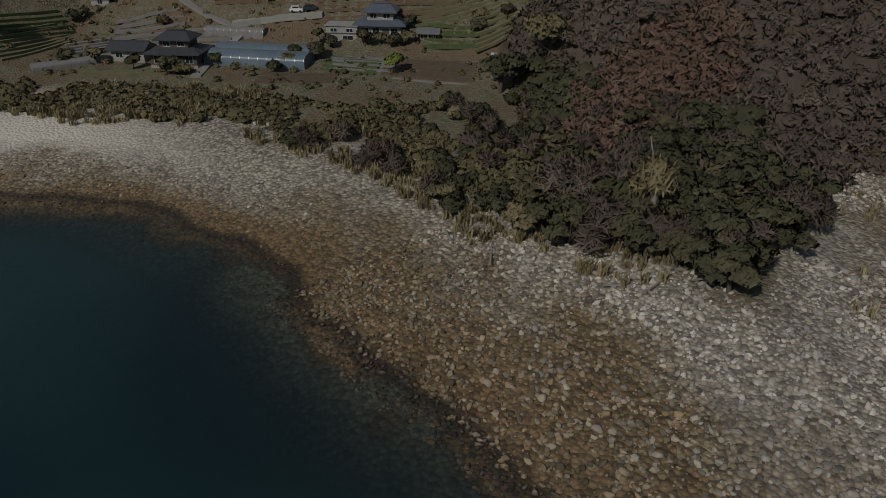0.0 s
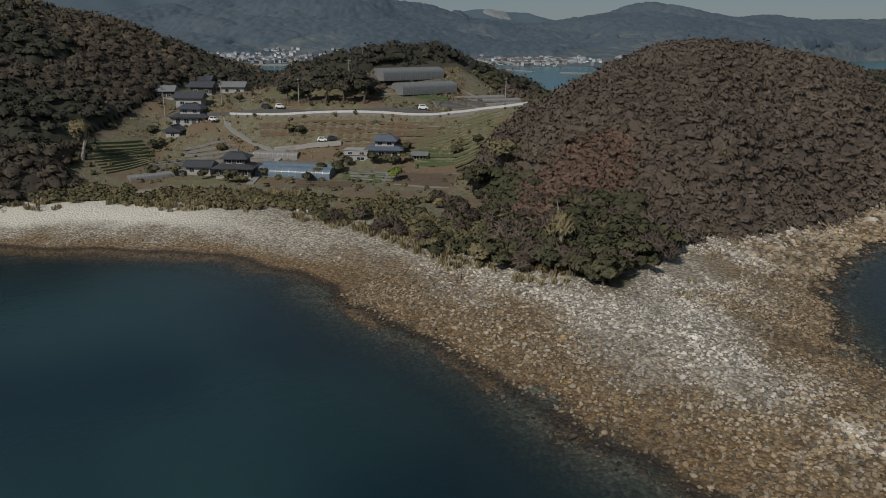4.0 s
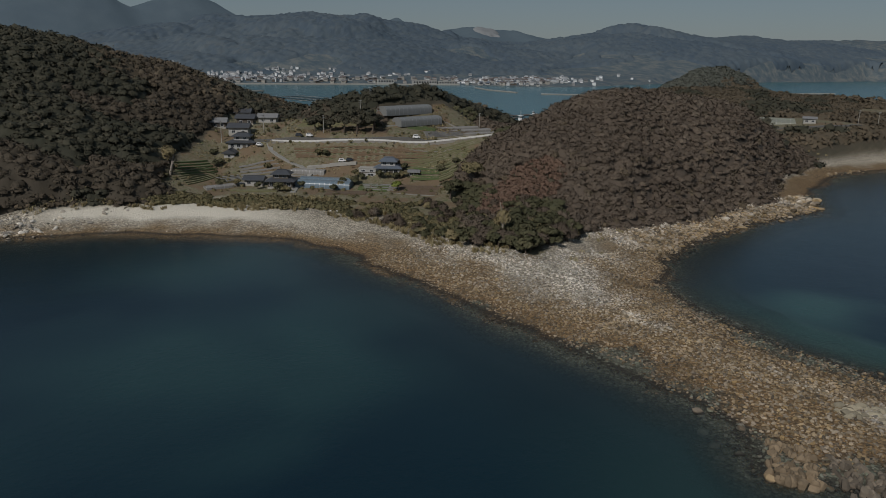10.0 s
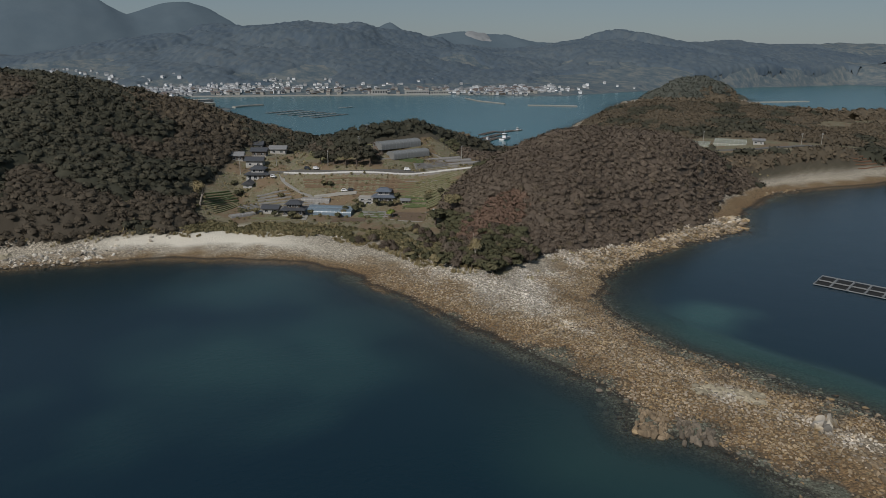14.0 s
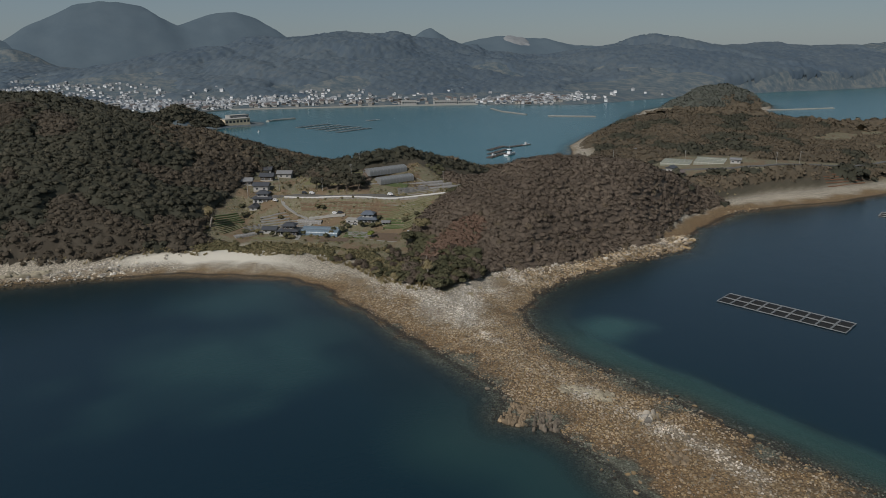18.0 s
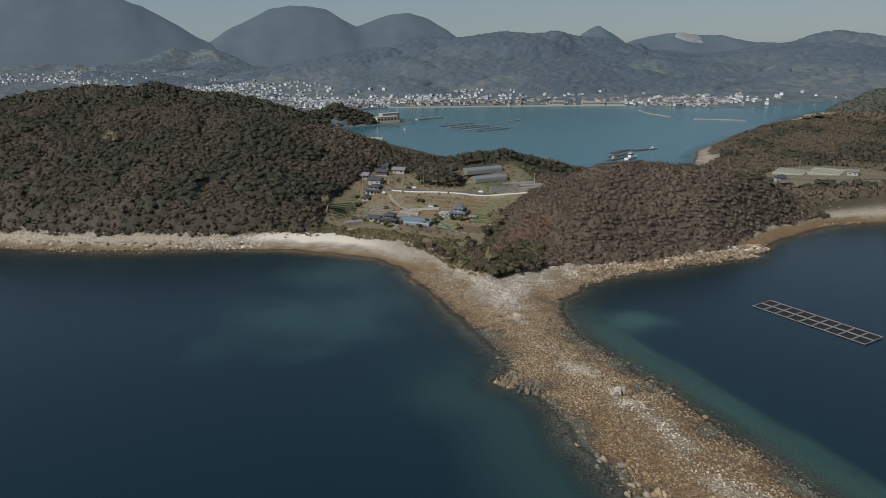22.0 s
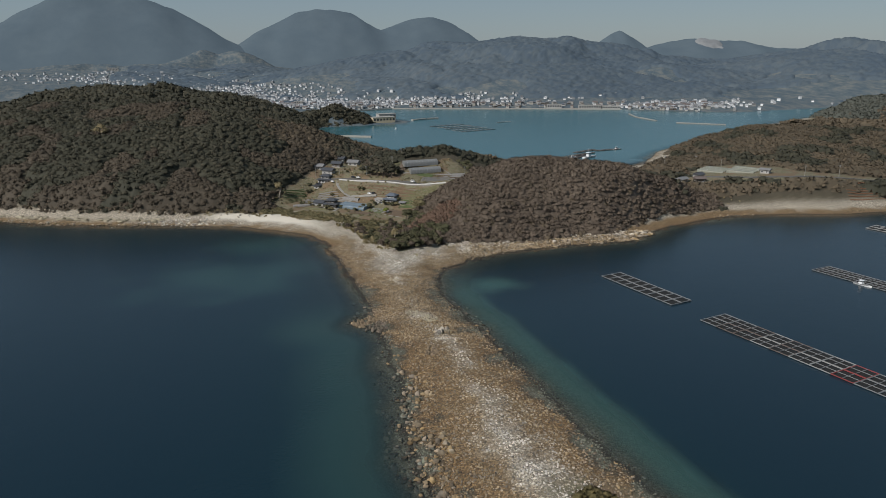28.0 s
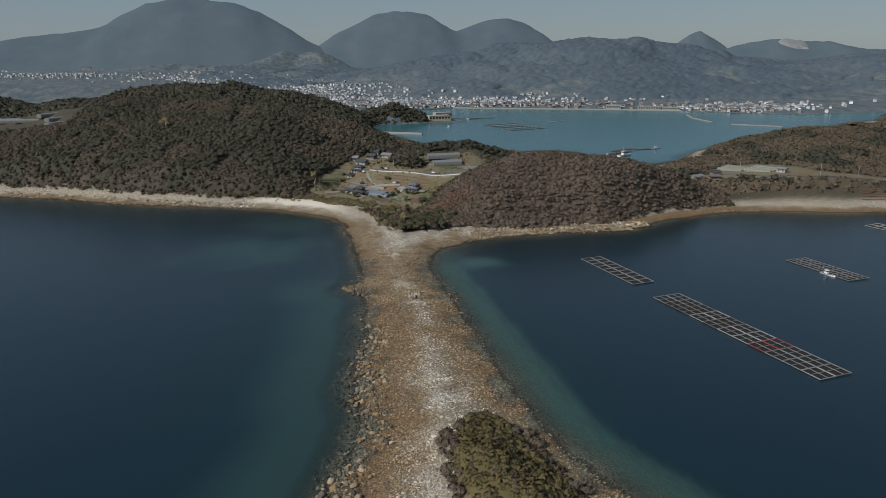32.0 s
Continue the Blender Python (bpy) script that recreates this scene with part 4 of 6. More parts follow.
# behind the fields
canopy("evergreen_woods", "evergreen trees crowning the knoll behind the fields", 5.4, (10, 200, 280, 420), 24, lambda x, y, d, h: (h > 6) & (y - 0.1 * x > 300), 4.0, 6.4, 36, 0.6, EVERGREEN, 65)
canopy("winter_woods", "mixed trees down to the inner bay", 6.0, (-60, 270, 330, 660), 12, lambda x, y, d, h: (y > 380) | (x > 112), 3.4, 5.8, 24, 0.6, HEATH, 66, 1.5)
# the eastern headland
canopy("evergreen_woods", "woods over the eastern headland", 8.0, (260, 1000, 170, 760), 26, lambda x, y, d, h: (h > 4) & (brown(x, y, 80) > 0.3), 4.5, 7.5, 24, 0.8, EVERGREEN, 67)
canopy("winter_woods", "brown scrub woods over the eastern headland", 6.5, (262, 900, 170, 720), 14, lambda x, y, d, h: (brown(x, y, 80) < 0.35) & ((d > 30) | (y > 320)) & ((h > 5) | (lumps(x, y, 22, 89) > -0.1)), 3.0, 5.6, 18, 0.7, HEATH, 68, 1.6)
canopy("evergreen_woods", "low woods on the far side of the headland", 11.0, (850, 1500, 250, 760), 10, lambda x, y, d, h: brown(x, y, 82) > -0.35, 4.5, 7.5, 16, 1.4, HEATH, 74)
# hills behind, seen over the nearer crest
canopy("evergreen_woods", "distant wooded hills behind the western hill", 9.0, (-900, 60, 600, 1150), 12, lambda x, y, d, h: h > 8, 7.0, 11.0, 16, 1.6, EVERGREEN, 69)
canopy("evergreen_woods", "wooded knoll in the inner bay", 7.5, (40, 300, 950, 1090), 6, lambda x, y, d, h: h > 4, 5.5, 8.5, 30, 1.4, EVERGREEN, 70)
canopy("winter_woods", "haze-tinted grey-green woods on the far headland", 8.5, (950, 1300, 700, 900), 6, lambda x, y, d, h: h > 3, 4.5, 7.5, 24, 1.4, HAZYWOOD, 87)
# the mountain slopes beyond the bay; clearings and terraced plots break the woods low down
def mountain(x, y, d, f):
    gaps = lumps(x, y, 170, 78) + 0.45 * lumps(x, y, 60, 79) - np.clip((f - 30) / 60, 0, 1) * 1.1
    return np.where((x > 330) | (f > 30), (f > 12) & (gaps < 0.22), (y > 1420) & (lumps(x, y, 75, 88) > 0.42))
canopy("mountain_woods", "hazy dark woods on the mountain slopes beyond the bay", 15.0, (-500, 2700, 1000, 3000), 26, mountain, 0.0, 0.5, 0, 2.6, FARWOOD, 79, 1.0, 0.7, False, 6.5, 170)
# scrub on the islet at the end of the spit
canopy("islet_scrub", "dense dark wind-pressed scrub on the islet", 2.6, (-24, 42, -218, -112), 10, lambda x, y, d, h: (h > 5.0) & (y < -116), 1.7, 3.1, 50, 0.36, LOWSCRUB, 71, relief=0.5, crown=0.5)
wood("islet_scrub", "dry brown brush on the islet", 4.0, (-24, 42, -218, -135), 8, lambda x, y, d, h: (h > 3.6) & (y < -135), 1.0, 2.2, 130, 0.5, BROWNWOOD, 72, 2.0)
# rusty clearing on the flank of the hill
wood("rusty_scrub", "rust-brown dry brush in a clearing", 1.6, (20, 80, 160, 205), 20, lambda x, y, d, h: np.hypot((x - 50) / 21, (y - 184) / 12.5) < 1, 0.9, 1.7, 50, 0.45, RUST, 73, 1.8)


def tree(x, y, tall, wide, mat, label, seed, bare=False, bark=BARK):
    """One tree: tapered trunk, limbs, and a crown of leaf clumps or bare twigs."""
    r = np.random.default_rng(seed)
    top = tagged(new("tree"), label, "tree")
    top.location = (x, y, height(x, y) - 0.1)

    def limb(points, r0, r1, name):
        pts = np.array(points)
        k, ring = len(pts), 6
        ang = np.linspace(0, 2 * np.pi, ring, endpoint=False)
        v = []
        for i, p in enumerate(pts):
            rad = r0 + (r1 - r0) * i / (k - 1)
            v += [p + [rad * np.cos(a), rad * np.sin(a), 0.3 * rad * np.sin(a)] for a in ang]
        f = [[i * ring + j, i * ring + (j + 1) % ring, (i + 1) * ring + (j + 1) % ring, (i + 1) * ring + j] for i in range(k - 1) for j in range(ring)]
        ob = new(name, mesh_of(name, v, f, bark, True))
        ob.parent = top

    lean = r.normal(0, 0.08, 2) * tall
    limb([(lean[0] * q, lean[1] * q, tall * 0.75 * q) for q in (0, 0.35, 0.7, 1)], 0.05 * tall, 0.02 * tall, "trunk")
    for k in range(9 if bare else 5):
        a, h0 = r.uniform(0, 6.28), r.uniform(0.3, 0.65) * tall
        end = np.array([np.cos(a) * wide * 0.75, np.sin(a) * wide * 0.75, h0 + r.uniform(0.15, 0.4) * tall])
        st = np.array([lean[0] * 0.5, lean[1] * 0.5, h0])
        limb([st, st * 0.5 + end * 0.5 + [0, 0, -0.03 * tall], end], 0.018 * tall, 0.006 * tall, "limb")
    n = 5 if not bare else 6
    cx, cy, cz = r.normal(0, 0.36, n) * wide, r.normal(0, 0.36, n) * wide, tall * r.uniform(0.5, 0.85, n)
    cr = wide * r.uniform(0.45, 0.65, n)
    leaves("crown", "", cx, cy, cz, cr, cr * 0.75, 130 if bare else 190, 0.5 if bare else 0.42, mat, seed, 2.6 if bare else 1.0, not bare, top)
    return top


# single trees and bushes at the foot of the hill, nearest the point
r_ = np.random.default_rng(90)
spots = scatter(r_, 3000, -12, 45, 130, 215)
made = 0
for i in range(3000):
    x, y, d, hh2 = spots[0][i], spots[1][i], spots[3][i], spots[4][i]
    if d < 27 + reach(x, y) or made >= 190 or (y > 172 and r_.uniform() < 0.55) or inside_distance(np.array([x]), np.array([y]), FIELDS)[0] > -2:
        continue
    made += 1
    q, low = r_.uniform(), 0.55 if y > 172 else 1.0
    if q < 0.62:
        tree(x, y, low * r_.uniform(3.5, 6.5), low * r_.uniform(2.6, 4.0), BUSH, "dense dark olive-green bush above the stony point", 900 + i)
    elif q < 0.85:
        tree(x, y, low * r_.uniform(4, 6.5), low * r_.uniform(2.2, 3.4), BROWNWOOD, "leafless brown tree above the stony point", 900 + i, True)
    else:
        tree(x, y, low * r_.uniform(3, 5), low * r_.uniform(2.0, 3.2), SCRUB, "olive-green bush above the stony point", 900 + i)
tree(13.9, 154.4, 13, 3.0, REED, "bleached leafless tree at the hill's foot", 1801, True, PALEBARK)
tree(-200, 410, 12, 6.5, REED, "pale leafless tree among the evergreens", 1806, True, PALEBARK)
tree(45, 209, 11, 5.5, SCRUB, "broad olive-green tree at the field's edge", 1802)
tree(36, 213, 9, 4.5, BUSH, "dark evergreen tree at the field's edge", 1803)
tree(-52, 306, 13, 4.5, REED, "bleached dead tree on the wooded hill", 1804, True, PALEBARK)
tree(26, 238, 5.5, 2.4, SPRING, "yellow-green garden tree beside the white house", 1805)
for i, (x, y, h_) in enumerate(((34, 288, 10), (40, 283, 11), (30, 294, 9), (44, 288, 10), (26, 300, 9), (20, 306, 8), (38, 295, 11))):
    tree(x, y, h_, 4.6, EVERGREEN, "tall dark evergreen beside the hill tunnels", 1810 + i)


def reeds(n, box, test, lo, hi, blades, seed, label):
    """Tufts of tall dry grass."""
    r = np.random.default_rng(seed)
    x, y, z, d, hill = scatter(r, n, *box)
    keep = test(x, y, d, hill)
    x, y, z = x[keep], y[keep], z[keep]
    t = np.repeat(np.arange(len(x)), blades)
    tall = r.uniform(lo, hi, len(x))[t] * r.uniform(0.6, 1.1, len(t))
    a = r.uniform(0, 6.28, len(t))
    out = r.uniform(0.1, 0.6, len(t)) * tall
    base = np.stack([x[t] + r.normal(0, 0.35, len(t)), y[t] + r.normal(0, 0.35, len(t)), z[t]], -1)
    side = np.stack([-np.sin(a), np.cos(a), 0 * a], -1) * 0.07
    mid = base + np.stack([np.cos(a) * out * 0.4, np.sin(a) * out * 0.4, tall * 0.65], -1)
    tip = base + np.stack([np.cos(a) * out, np.sin(a) * out, tall], -1)
    v = np.stack([base - side, base + side, mid + side * 1.6, mid - side * 1.6, tip], 1).reshape(-1, 3)
    k = np.arange(len(t))[:, None] * 5
    f = np.concatenate([k + [0, 1, 2], k + [0, 2, 3], k + [3, 2, 4]])
    tagged(new("reeds", mesh_of("reeds", v, f, REED, False, np.repeat(r.uniform(0, 1, len(x))[t], 5))), label, "reeds", kind="stuff")


edge = lambda x, y, d, lo, hi: (d > lo + 4 * lumps(x, y, 10, 41)) & (d < hi + 5 * lumps(x, y, 15, 42))
reeds(7500, (-110, 30, 135, 310), lambda x, y, d, h: edge(x, y, d, 25, 46) & (y > 146) & (lumps(x, y, 8, 43) > -0.15), 0.8, 1.9, 22, 81, "tall dry reeds along the top of the beach")
reeds(1600, (20, 330, 120, 240), lambda x, y, d, h: edge(x, y, d, 23, 29), 0.8, 1.8, 14, 82, "dry grass at the foot of the hill")
reeds(6000, (-60, 130, 215, 340), lambda x, y, d, h: (inside_distance(x, y, FIELDS) > 0) & (lumps(x, y, 7, 44) > 0.05) & (0.74 * x + 0.67 * y > 194), 0.4, 1.1, 9, 83, "dry brown grass over the terraced bank")
wood("beach_scrub", "low olive scrub behind the reeds", 2.3, (-110, 30, 146, 310), 29, lambda x, y, d, h: (d < 58) & (lumps(x, y, 9, 45) > 0.0), 0.6, 1.9, 75, 0.36, SCRUB, 84)
canopy("beach_scrub", "low olive and tan brush along the top of the beach", 2.0, (-115, 30, 146, 310), 31, lambda x, y, d, h: (d < 44 + 4 * lumps(x, y, 9, 48)) & (lumps(x, y, 7, 49) > -0.45), 0.7, 1.8, 26, 0.34, SCRUB, 90, patch=9, crown=0.8)
fb = np.random.default_rng(86)
x, y, z, d, hill = scatter(fb, 1500, -60, 125, 212, 350)
keep = (inside_distance(x, y, FIELDS) > 0.5) & (lumps(x, y, 10, 46) > -0.1)
x, y, z = x[keep], y[keep], z[keep]
rr = 0.25 + 1.0 * fb.uniform(0, 1, len(x)) ** 3
leaves("field_scrub", "low green and brown bushes between the field terraces", x, y, z + rr * 0.5, rr, rr * 0.8, 34, 0.3, SCRUB, 86)

reeds(1500, (-360, -90, 270, 400), lambda x, y, d, h: edge(x, y, d, 20, 29), 0.8, 2.0, 14, 85, "dry grass and brush along the boulder coast")

# ---- built things: houses, tunnels, roads, rafts, boats ----
TILE_BLUE = plain("blue_grey_roof_tile", (0.12, 0.14, 0.17), 0.5, 0.6, 0.3, fine=14)
TILE_DARK = plain("dark_roof_tile", (0.065, 0.068, 0.075), 0.5, 0.6, 0.3, fine=14)
TILE_GREY = plain("grey_roof_tile", (0.20, 0.20, 0.20), 0.6, 0.6, 0.3, fine=14)
TILE_BROWN = plain("brown_roof_tile", (0.15, 0.12, 0.108), 0.6, 0.6, 0.3, fine=14)
RENDERED = plain("white_rendered_wall", (0.39, 0.385, 0.365), 0.8, 0.5, 0.25)
BOARDS = plain("dark_wall_boards", (0.10, 0.085, 0.07), 0.8, 0.9, 0.3)
GREY_WALL = plain("stained_retaining_wall", (0.24, 0.225, 0.20), 0.9, 0.3, 0.3)
CONCRETE = plain("weathered_concrete", (0.35, 0.335, 0.30), 0.85, 0.35, 0.2)
PALE_CONCRETE = plain("pale_concrete", (0.27, 0.26, 0.235), 0.85, 0.3, 0.15)
WHITE_RAIL = plain("white_parapet_paint", (0.62, 0.61, 0.58), 0.7, 0.4, 0.15)
ASPHALT = plain("worn_asphalt", (0.12, 0.115, 0.105), 0.9, 0.4, 0.25)
PANE = plain("window_glass", (0.03, 0.035, 0.04), 0.08, 1.0, 0.2, bumpy=0)
FRAME = plain("white_metal_frame", (0.6, 0.6, 0.6), 0.4, 2.0, 0.1, bumpy=0)
SHEET = plain("milky_plastic_sheet", (0.20, 0.205, 0.20), 0.35, 0.4, 0.2)
BLUE_SHEET = plain("blue_plastic_sheet", (0.15, 0.20, 0.24), 0.35, 0.35, 0.3)
NET = plain("grey_net", (0.24, 0.23, 0.215), 0.8, 0.5, 0.3)
DULL = plain("dull_old_plastic", (0.21, 0.215, 0.17), 0.5, 0.4, 0.25)
STEEL = plain("galvanised_steel", (0.45, 0.46, 0.46), 0.45, 2.0, 0.15, 0.6)
TIMBER = plain("grey_timber", (0.30, 0.26, 0.22), 0.85, 1.5, 0.25)
RAFT_GREY = plain("weathered_raft_pipe", (0.21, 0.215, 0.215), 0.7, 0.6, 0.3)
RAFT_WHITE = plain("white_raft_pipe", (0.31, 0.305, 0.29), 0.6, 0.6, 0.2)
RAFT_RED = plain("red_raft_pipe", (0.26, 0.055, 0.05), 0.6, 0.6, 0.25)
RAFT_BROWN = plain("rusty_raft_pipe", (0.14, 0.11, 0.095), 0.7, 0.6, 0.3)
FLOAT = plain("black_float", (0.03, 0.03, 0.03), 0.6, 1.0, 0.3)
RAFT_NET = plain("dark_cage_net", (0.010, 0.011, 0.011), 1.0, 0.8, 0.4)
HULL = plain("white_boat_hull", (0.75, 0.76, 0.76), 0.3, 1.0, 0.08, bumpy=0)
CAR_WHITE = plain("white_car_paint", (0.75, 0.75, 0.74), 0.25, 1.0, 0.05, bumpy=0)
CAR_DARK = plain("dark_car_paint", (0.04, 0.045, 0.055), 0.25, 1.0, 0.1, bumpy=0)
TYRE = plain("tyre_rubber", (0.02, 0.02, 0.02), 0.9, 3.0, 0.2)
RED_PAINT = plain("red_paint", (0.55, 0.10, 0.07), 0.6, 0.5, 0.2)
EARTH = plain("ploughed_earth", (0.13, 0.095, 0.065), 0.95, 0.7, 0.3)
GREENS = plain("winter_greens", (0.09, 0.12, 0.045), 0.9, 0.9, 0.4)
OCHRE_WALL = plain("cream_wall", (0.62, 0.52, 0.36), 0.8, 0.5, 0.15)
RED_EARTH = plain("red_brown_earth", (0.20, 0.105, 0.06), 0.95, 0.2, 0.3)
TOWN_WALL = plain("town_walls", (0.55, 0.56, 0.56), 0.8, 0.05, 0.1, island=0.6, bumpy=0)
TOWN_ROOF = plain("town_roofs", (0.25, 0.26, 0.27), 0.7, 0.05, 0.2, island=0.6, bumpy=0)

BOX_V = np.array([(x, y, z) for z in (-0.5, 0.5) for y in (-0.5, 0.5) for x in (-0.5, 0.5)])
BOX_F = np.array([(0, 2, 3, 1), (4, 5, 7, 6), (0, 1, 5, 4), (2, 6, 7, 3), (0, 4, 6, 2), (1, 3, 7, 5)])


def boxes(rows):
    """Boxes from rows of centre, size and turn about z in degrees."""
    vs, fs = [], []
    for k, (cx, cy, cz, sx, sy, sz, *rz) in enumerate(rows):
        v = BOX_V * (sx, sy, sz)
        if rz:
            c, s = math.cos(radians(rz[0])), math.sin(radians(rz[0]))
            v = v @ np.array([[c, s, 0], [-s, c, 0], [0, 0, 1]])
        vs.append(v + (cx, cy, cz))
        fs.append(BOX_F + 8 * k)
    return np.concatenate(vs), np.concatenate(fs)


def part(name, shape, mat, parent, label="", smooth=False):
    ob = new(name, mesh_of(name, shape[0], shape[1], mat, smooth))
    ob.parent = parent
    return tagged(ob, label) if label else ob


def hip_roof(w, d, z0, tall, over, ridge, thick=0.25):
    """A hipped or gabled roof: ridge is its length over the width."""
    a, b, r = w / 2 + over, d / 2 + over, ridge * w / 2 + (over if ridge >= 1 else 0)
    v = np.array([(-a, -b, z0), (a, -b, z0), (a, b, z0), (-a, b, z0), (-r, 0, z0 + tall), (r, 0, z0 + tall)])
    v = np.concatenate([v, v - (0, 0, thick)])
    f = [(0, 1, 5, 4), (2, 3, 4, 5), (1, 2, 5, 5), (3, 0, 4, 4), (6, 10, 11, 7), (8, 11, 10, 9), (0, 6, 7, 1), (1, 7, 8, 2), (2, 8, 9, 3), (3, 9, 6, 0)]
    tri = []
    for q in f:
        tri.append(q[:3])
        if q[2] != q[3]:
            tri.append((q[0], q[2], q[3]))
    return v, np.array(tri)


def thing(name, label, category, x, y, rz=0.0, z=None, group=""):
    ob = tagged(new(name), label, category, group)
    ob.matrix_basis = pose(x, y, height(x, y) if z is None else z, 0, 0, rz)
    return ob


def windows(parent, rows):
    """Windows proud of a wall facing -y: rows of centre x, wall y, centre z, width, height, turn."""
    for cx, wy, cz, w, h, *side in rows:
        s = side[0] if side else 0
        ob = part("window", boxes([(0, -0.03, h / 2 + 0.05, w + 0.2, 0.1, 0.1), (0, -0.03, -h / 2 - 0.05, w + 0.2, 0.14, 0.1), (-w / 2 - 0.05, -0.03, 0, 0.1, 0.1, h),
                                   (w / 2 + 0.05, -0.03, 0, 0.1, 0.1, h), (0, -0.02, 0, 0.06, 0.06, h)]), FRAME, parent)
        ob.matrix_basis = pose(cx, wy, cz, 0, 0, s)
        part("pane", boxes([(0, 0.0, 0, w, 0.05, h)]), PANE, ob)


def ridge_tiles(w, z, mat, parent):
    part("ridge", boxes([(0, 0, z, w, 0.45, 0.3)]), mat, parent)


def farmhouse(x, y, rz, w, d, roof, wall, label, upper=0.6, lower=3.0, annex=None):
    """A two-storey tiled house: wide ground floor under a skirt roof, smaller upper floor, hipped tile roof."""
    h = thing("house", label, "house", x, y, rz, min(height(x + a, y + b) for a in (-4, 0, 4) for b in (-4, 0, 4)))
    part("foundation", boxes([(0, 0, -0.3, w + 0.3, d + 0.3, 2.2)]), CONCRETE, h)
    z0 = 0.8
    part("wall", boxes([(0, 0, z0 + lower / 2, w, d, lower)]), wall, h)
    part("roof", hip_roof(w, d, z0 + lower, 1.7 if upper else 2.4, 1.3, 0.55), roof, h)
    rows = [(w * q, -d / 2, z0 + 1.3, 1.7, 1.7) for q in (-0.34, -0.08, 0.34)]
    rows += [(w / 2, 0, z0 + 1.4, 1.4, 1.2, 90), (-w / 2, 0, z0 + 1.4, 1.4, 1.2, -90)]
    if upper:
        uw, ud, uz = w * upper, d * 0.72, z0 + lower + 0.6
        part("upper_wall", boxes([(0, 0.3, uz + 1.1, uw, ud, 2.4)]), wall, h)
        part("upper_roof", hip_roof(uw, ud, uz + 2.3, 1.7, 1.1, 0.6), roof, h).location = (0, 0.3, 0)
        ridge_tiles(uw * 0.62, uz + 4.05, roof, h)
        rows += [(uw * q, 0.3 - ud / 2, uz + 1.25, 1.6, 1.1) for q in (-0.25, 0.25)]
    windows(h, rows)
    part("door", boxes([(w * 0.14, -d / 2 - 0.04, z0 + 1.0, 1.6, 0.1, 2.0)]), BOARDS, h)
    return h


def cottage(x, y, rz, w, d, tall, roof, wall, label, rise=2.0):
    """A gabled house with white gable ends."""
    h = thing("house", label, "house", x, y, rz, min(height(x + a, y + b) for a in (-3, 0, 3) for b in (-3, 0, 3)))
    part("foundation", boxes([(0, 0, 0.2, w + 0.2, d + 0.2, 1.6)]), CONCRETE, h)
    part("wall", boxes([(0, 0, 0.6 + tall / 2, w, d, tall)]), wall, h)
    g = np.array([(-w / 2, -d / 2, 0.6 + tall), (-w / 2, d / 2, 0.6 + tall), (-w / 2, 0, 0.55 + tall + rise), (w / 2, -d / 2, 0.6 + tall), (w / 2, d / 2, 0.6 + tall), (w / 2, 0, 0.55 + tall + rise)])
    part("gable", (g, np.array([(0, 2, 1), (3, 4, 5)])), RENDERED, h)
    part("roof", hip_roof(w, d, 0.6 + tall, rise, 1.0, 1.0), roof, h)
    ridge_tiles(w + 1.8, 0.65 + tall + rise, roof, h)
    windows(h, [(w * q, -d / 2, 1.9, 1.6, 1.2) for q in (-0.25, 0.25)] + [(-w / 2, 0, 1.9, 1.3, 1.1, -90)])
    return h


farmhouse(35.5, 260.5, -40, 11, 8, TILE_BLUE, RENDERED, "white two-storey farmhouse with blue-grey tiled roofs")
h = thing("annex", "low white flat-roofed annex beside the farmhouse", "annex", 27, 265, -40, height(25, 263) - 0.4)
part("wall", boxes([(0, 0, 2.2, 8, 6, 4.4)]), RENDERED, h)
part("roof", boxes([(0, 0, 4.5, 8.6, 6.6, 0.25)]), CONCRETE, h)
part("band", boxes([(0, -3.02, 2.6, 8.04, 0.06, 0.3)]), BOARDS, h)
windows(h, [(1.5, -3.0, 1.6, 2.6, 1.0), (-2, -3.0, 3.4, 1.6, 0.8), (2, -3.0, 3.4, 1.6, 0.8)])
cottage(42, 249, -40, 4, 3.2, 2.2, TILE_GREY, OCHRE_WALL, "small cream shed beside the garden tree", 0.7)
farmhouse(-11.5, 276, -38, 11, 8, TILE_DARK, BOARDS, "dark-boarded farmhouse with a dark tiled roof", 0.62, 2.8)
cottage(-20, 287, -38, 8, 5, 2.6, TILE_DARK, RENDERED, "low outbuilding with a dark roof and white wall", 1.5)
farmhouse(-9, 329, -36, 12.5, 8, TILE_DARK, RENDERED, "large white farmhouse with dark tiled roofs above the fields")
cottage(-17, 325, 54, 6, 5, 2.8, TILE_DARK, RENDERED, "white-gabled storehouse with a dark roof", 1.8)
cottage(-5, 343, -36, 10, 6, 3.4, TILE_DARK, RENDERED, "white two-storey house with a dark roof up the lane")
cottage(-11, 356, -30, 7, 5.5, 3.0, TILE_GREY, BOARDS, "grey-roofed house at the wood's edge")
cottage(6, 362, -36, 9, 6, 3.2, TILE_DARK, BOARDS, "dark-roofed house up the lane")
cottage(23, 372, -34, 10, 6, 3.0, TILE_GREY, RENDERED, "low grey-roofed house behind the road")
cottage(12, 381, -34, 8, 6, 3.0, TILE_DARK, RENDERED, "house with a dark roof at the head of the hamlet")


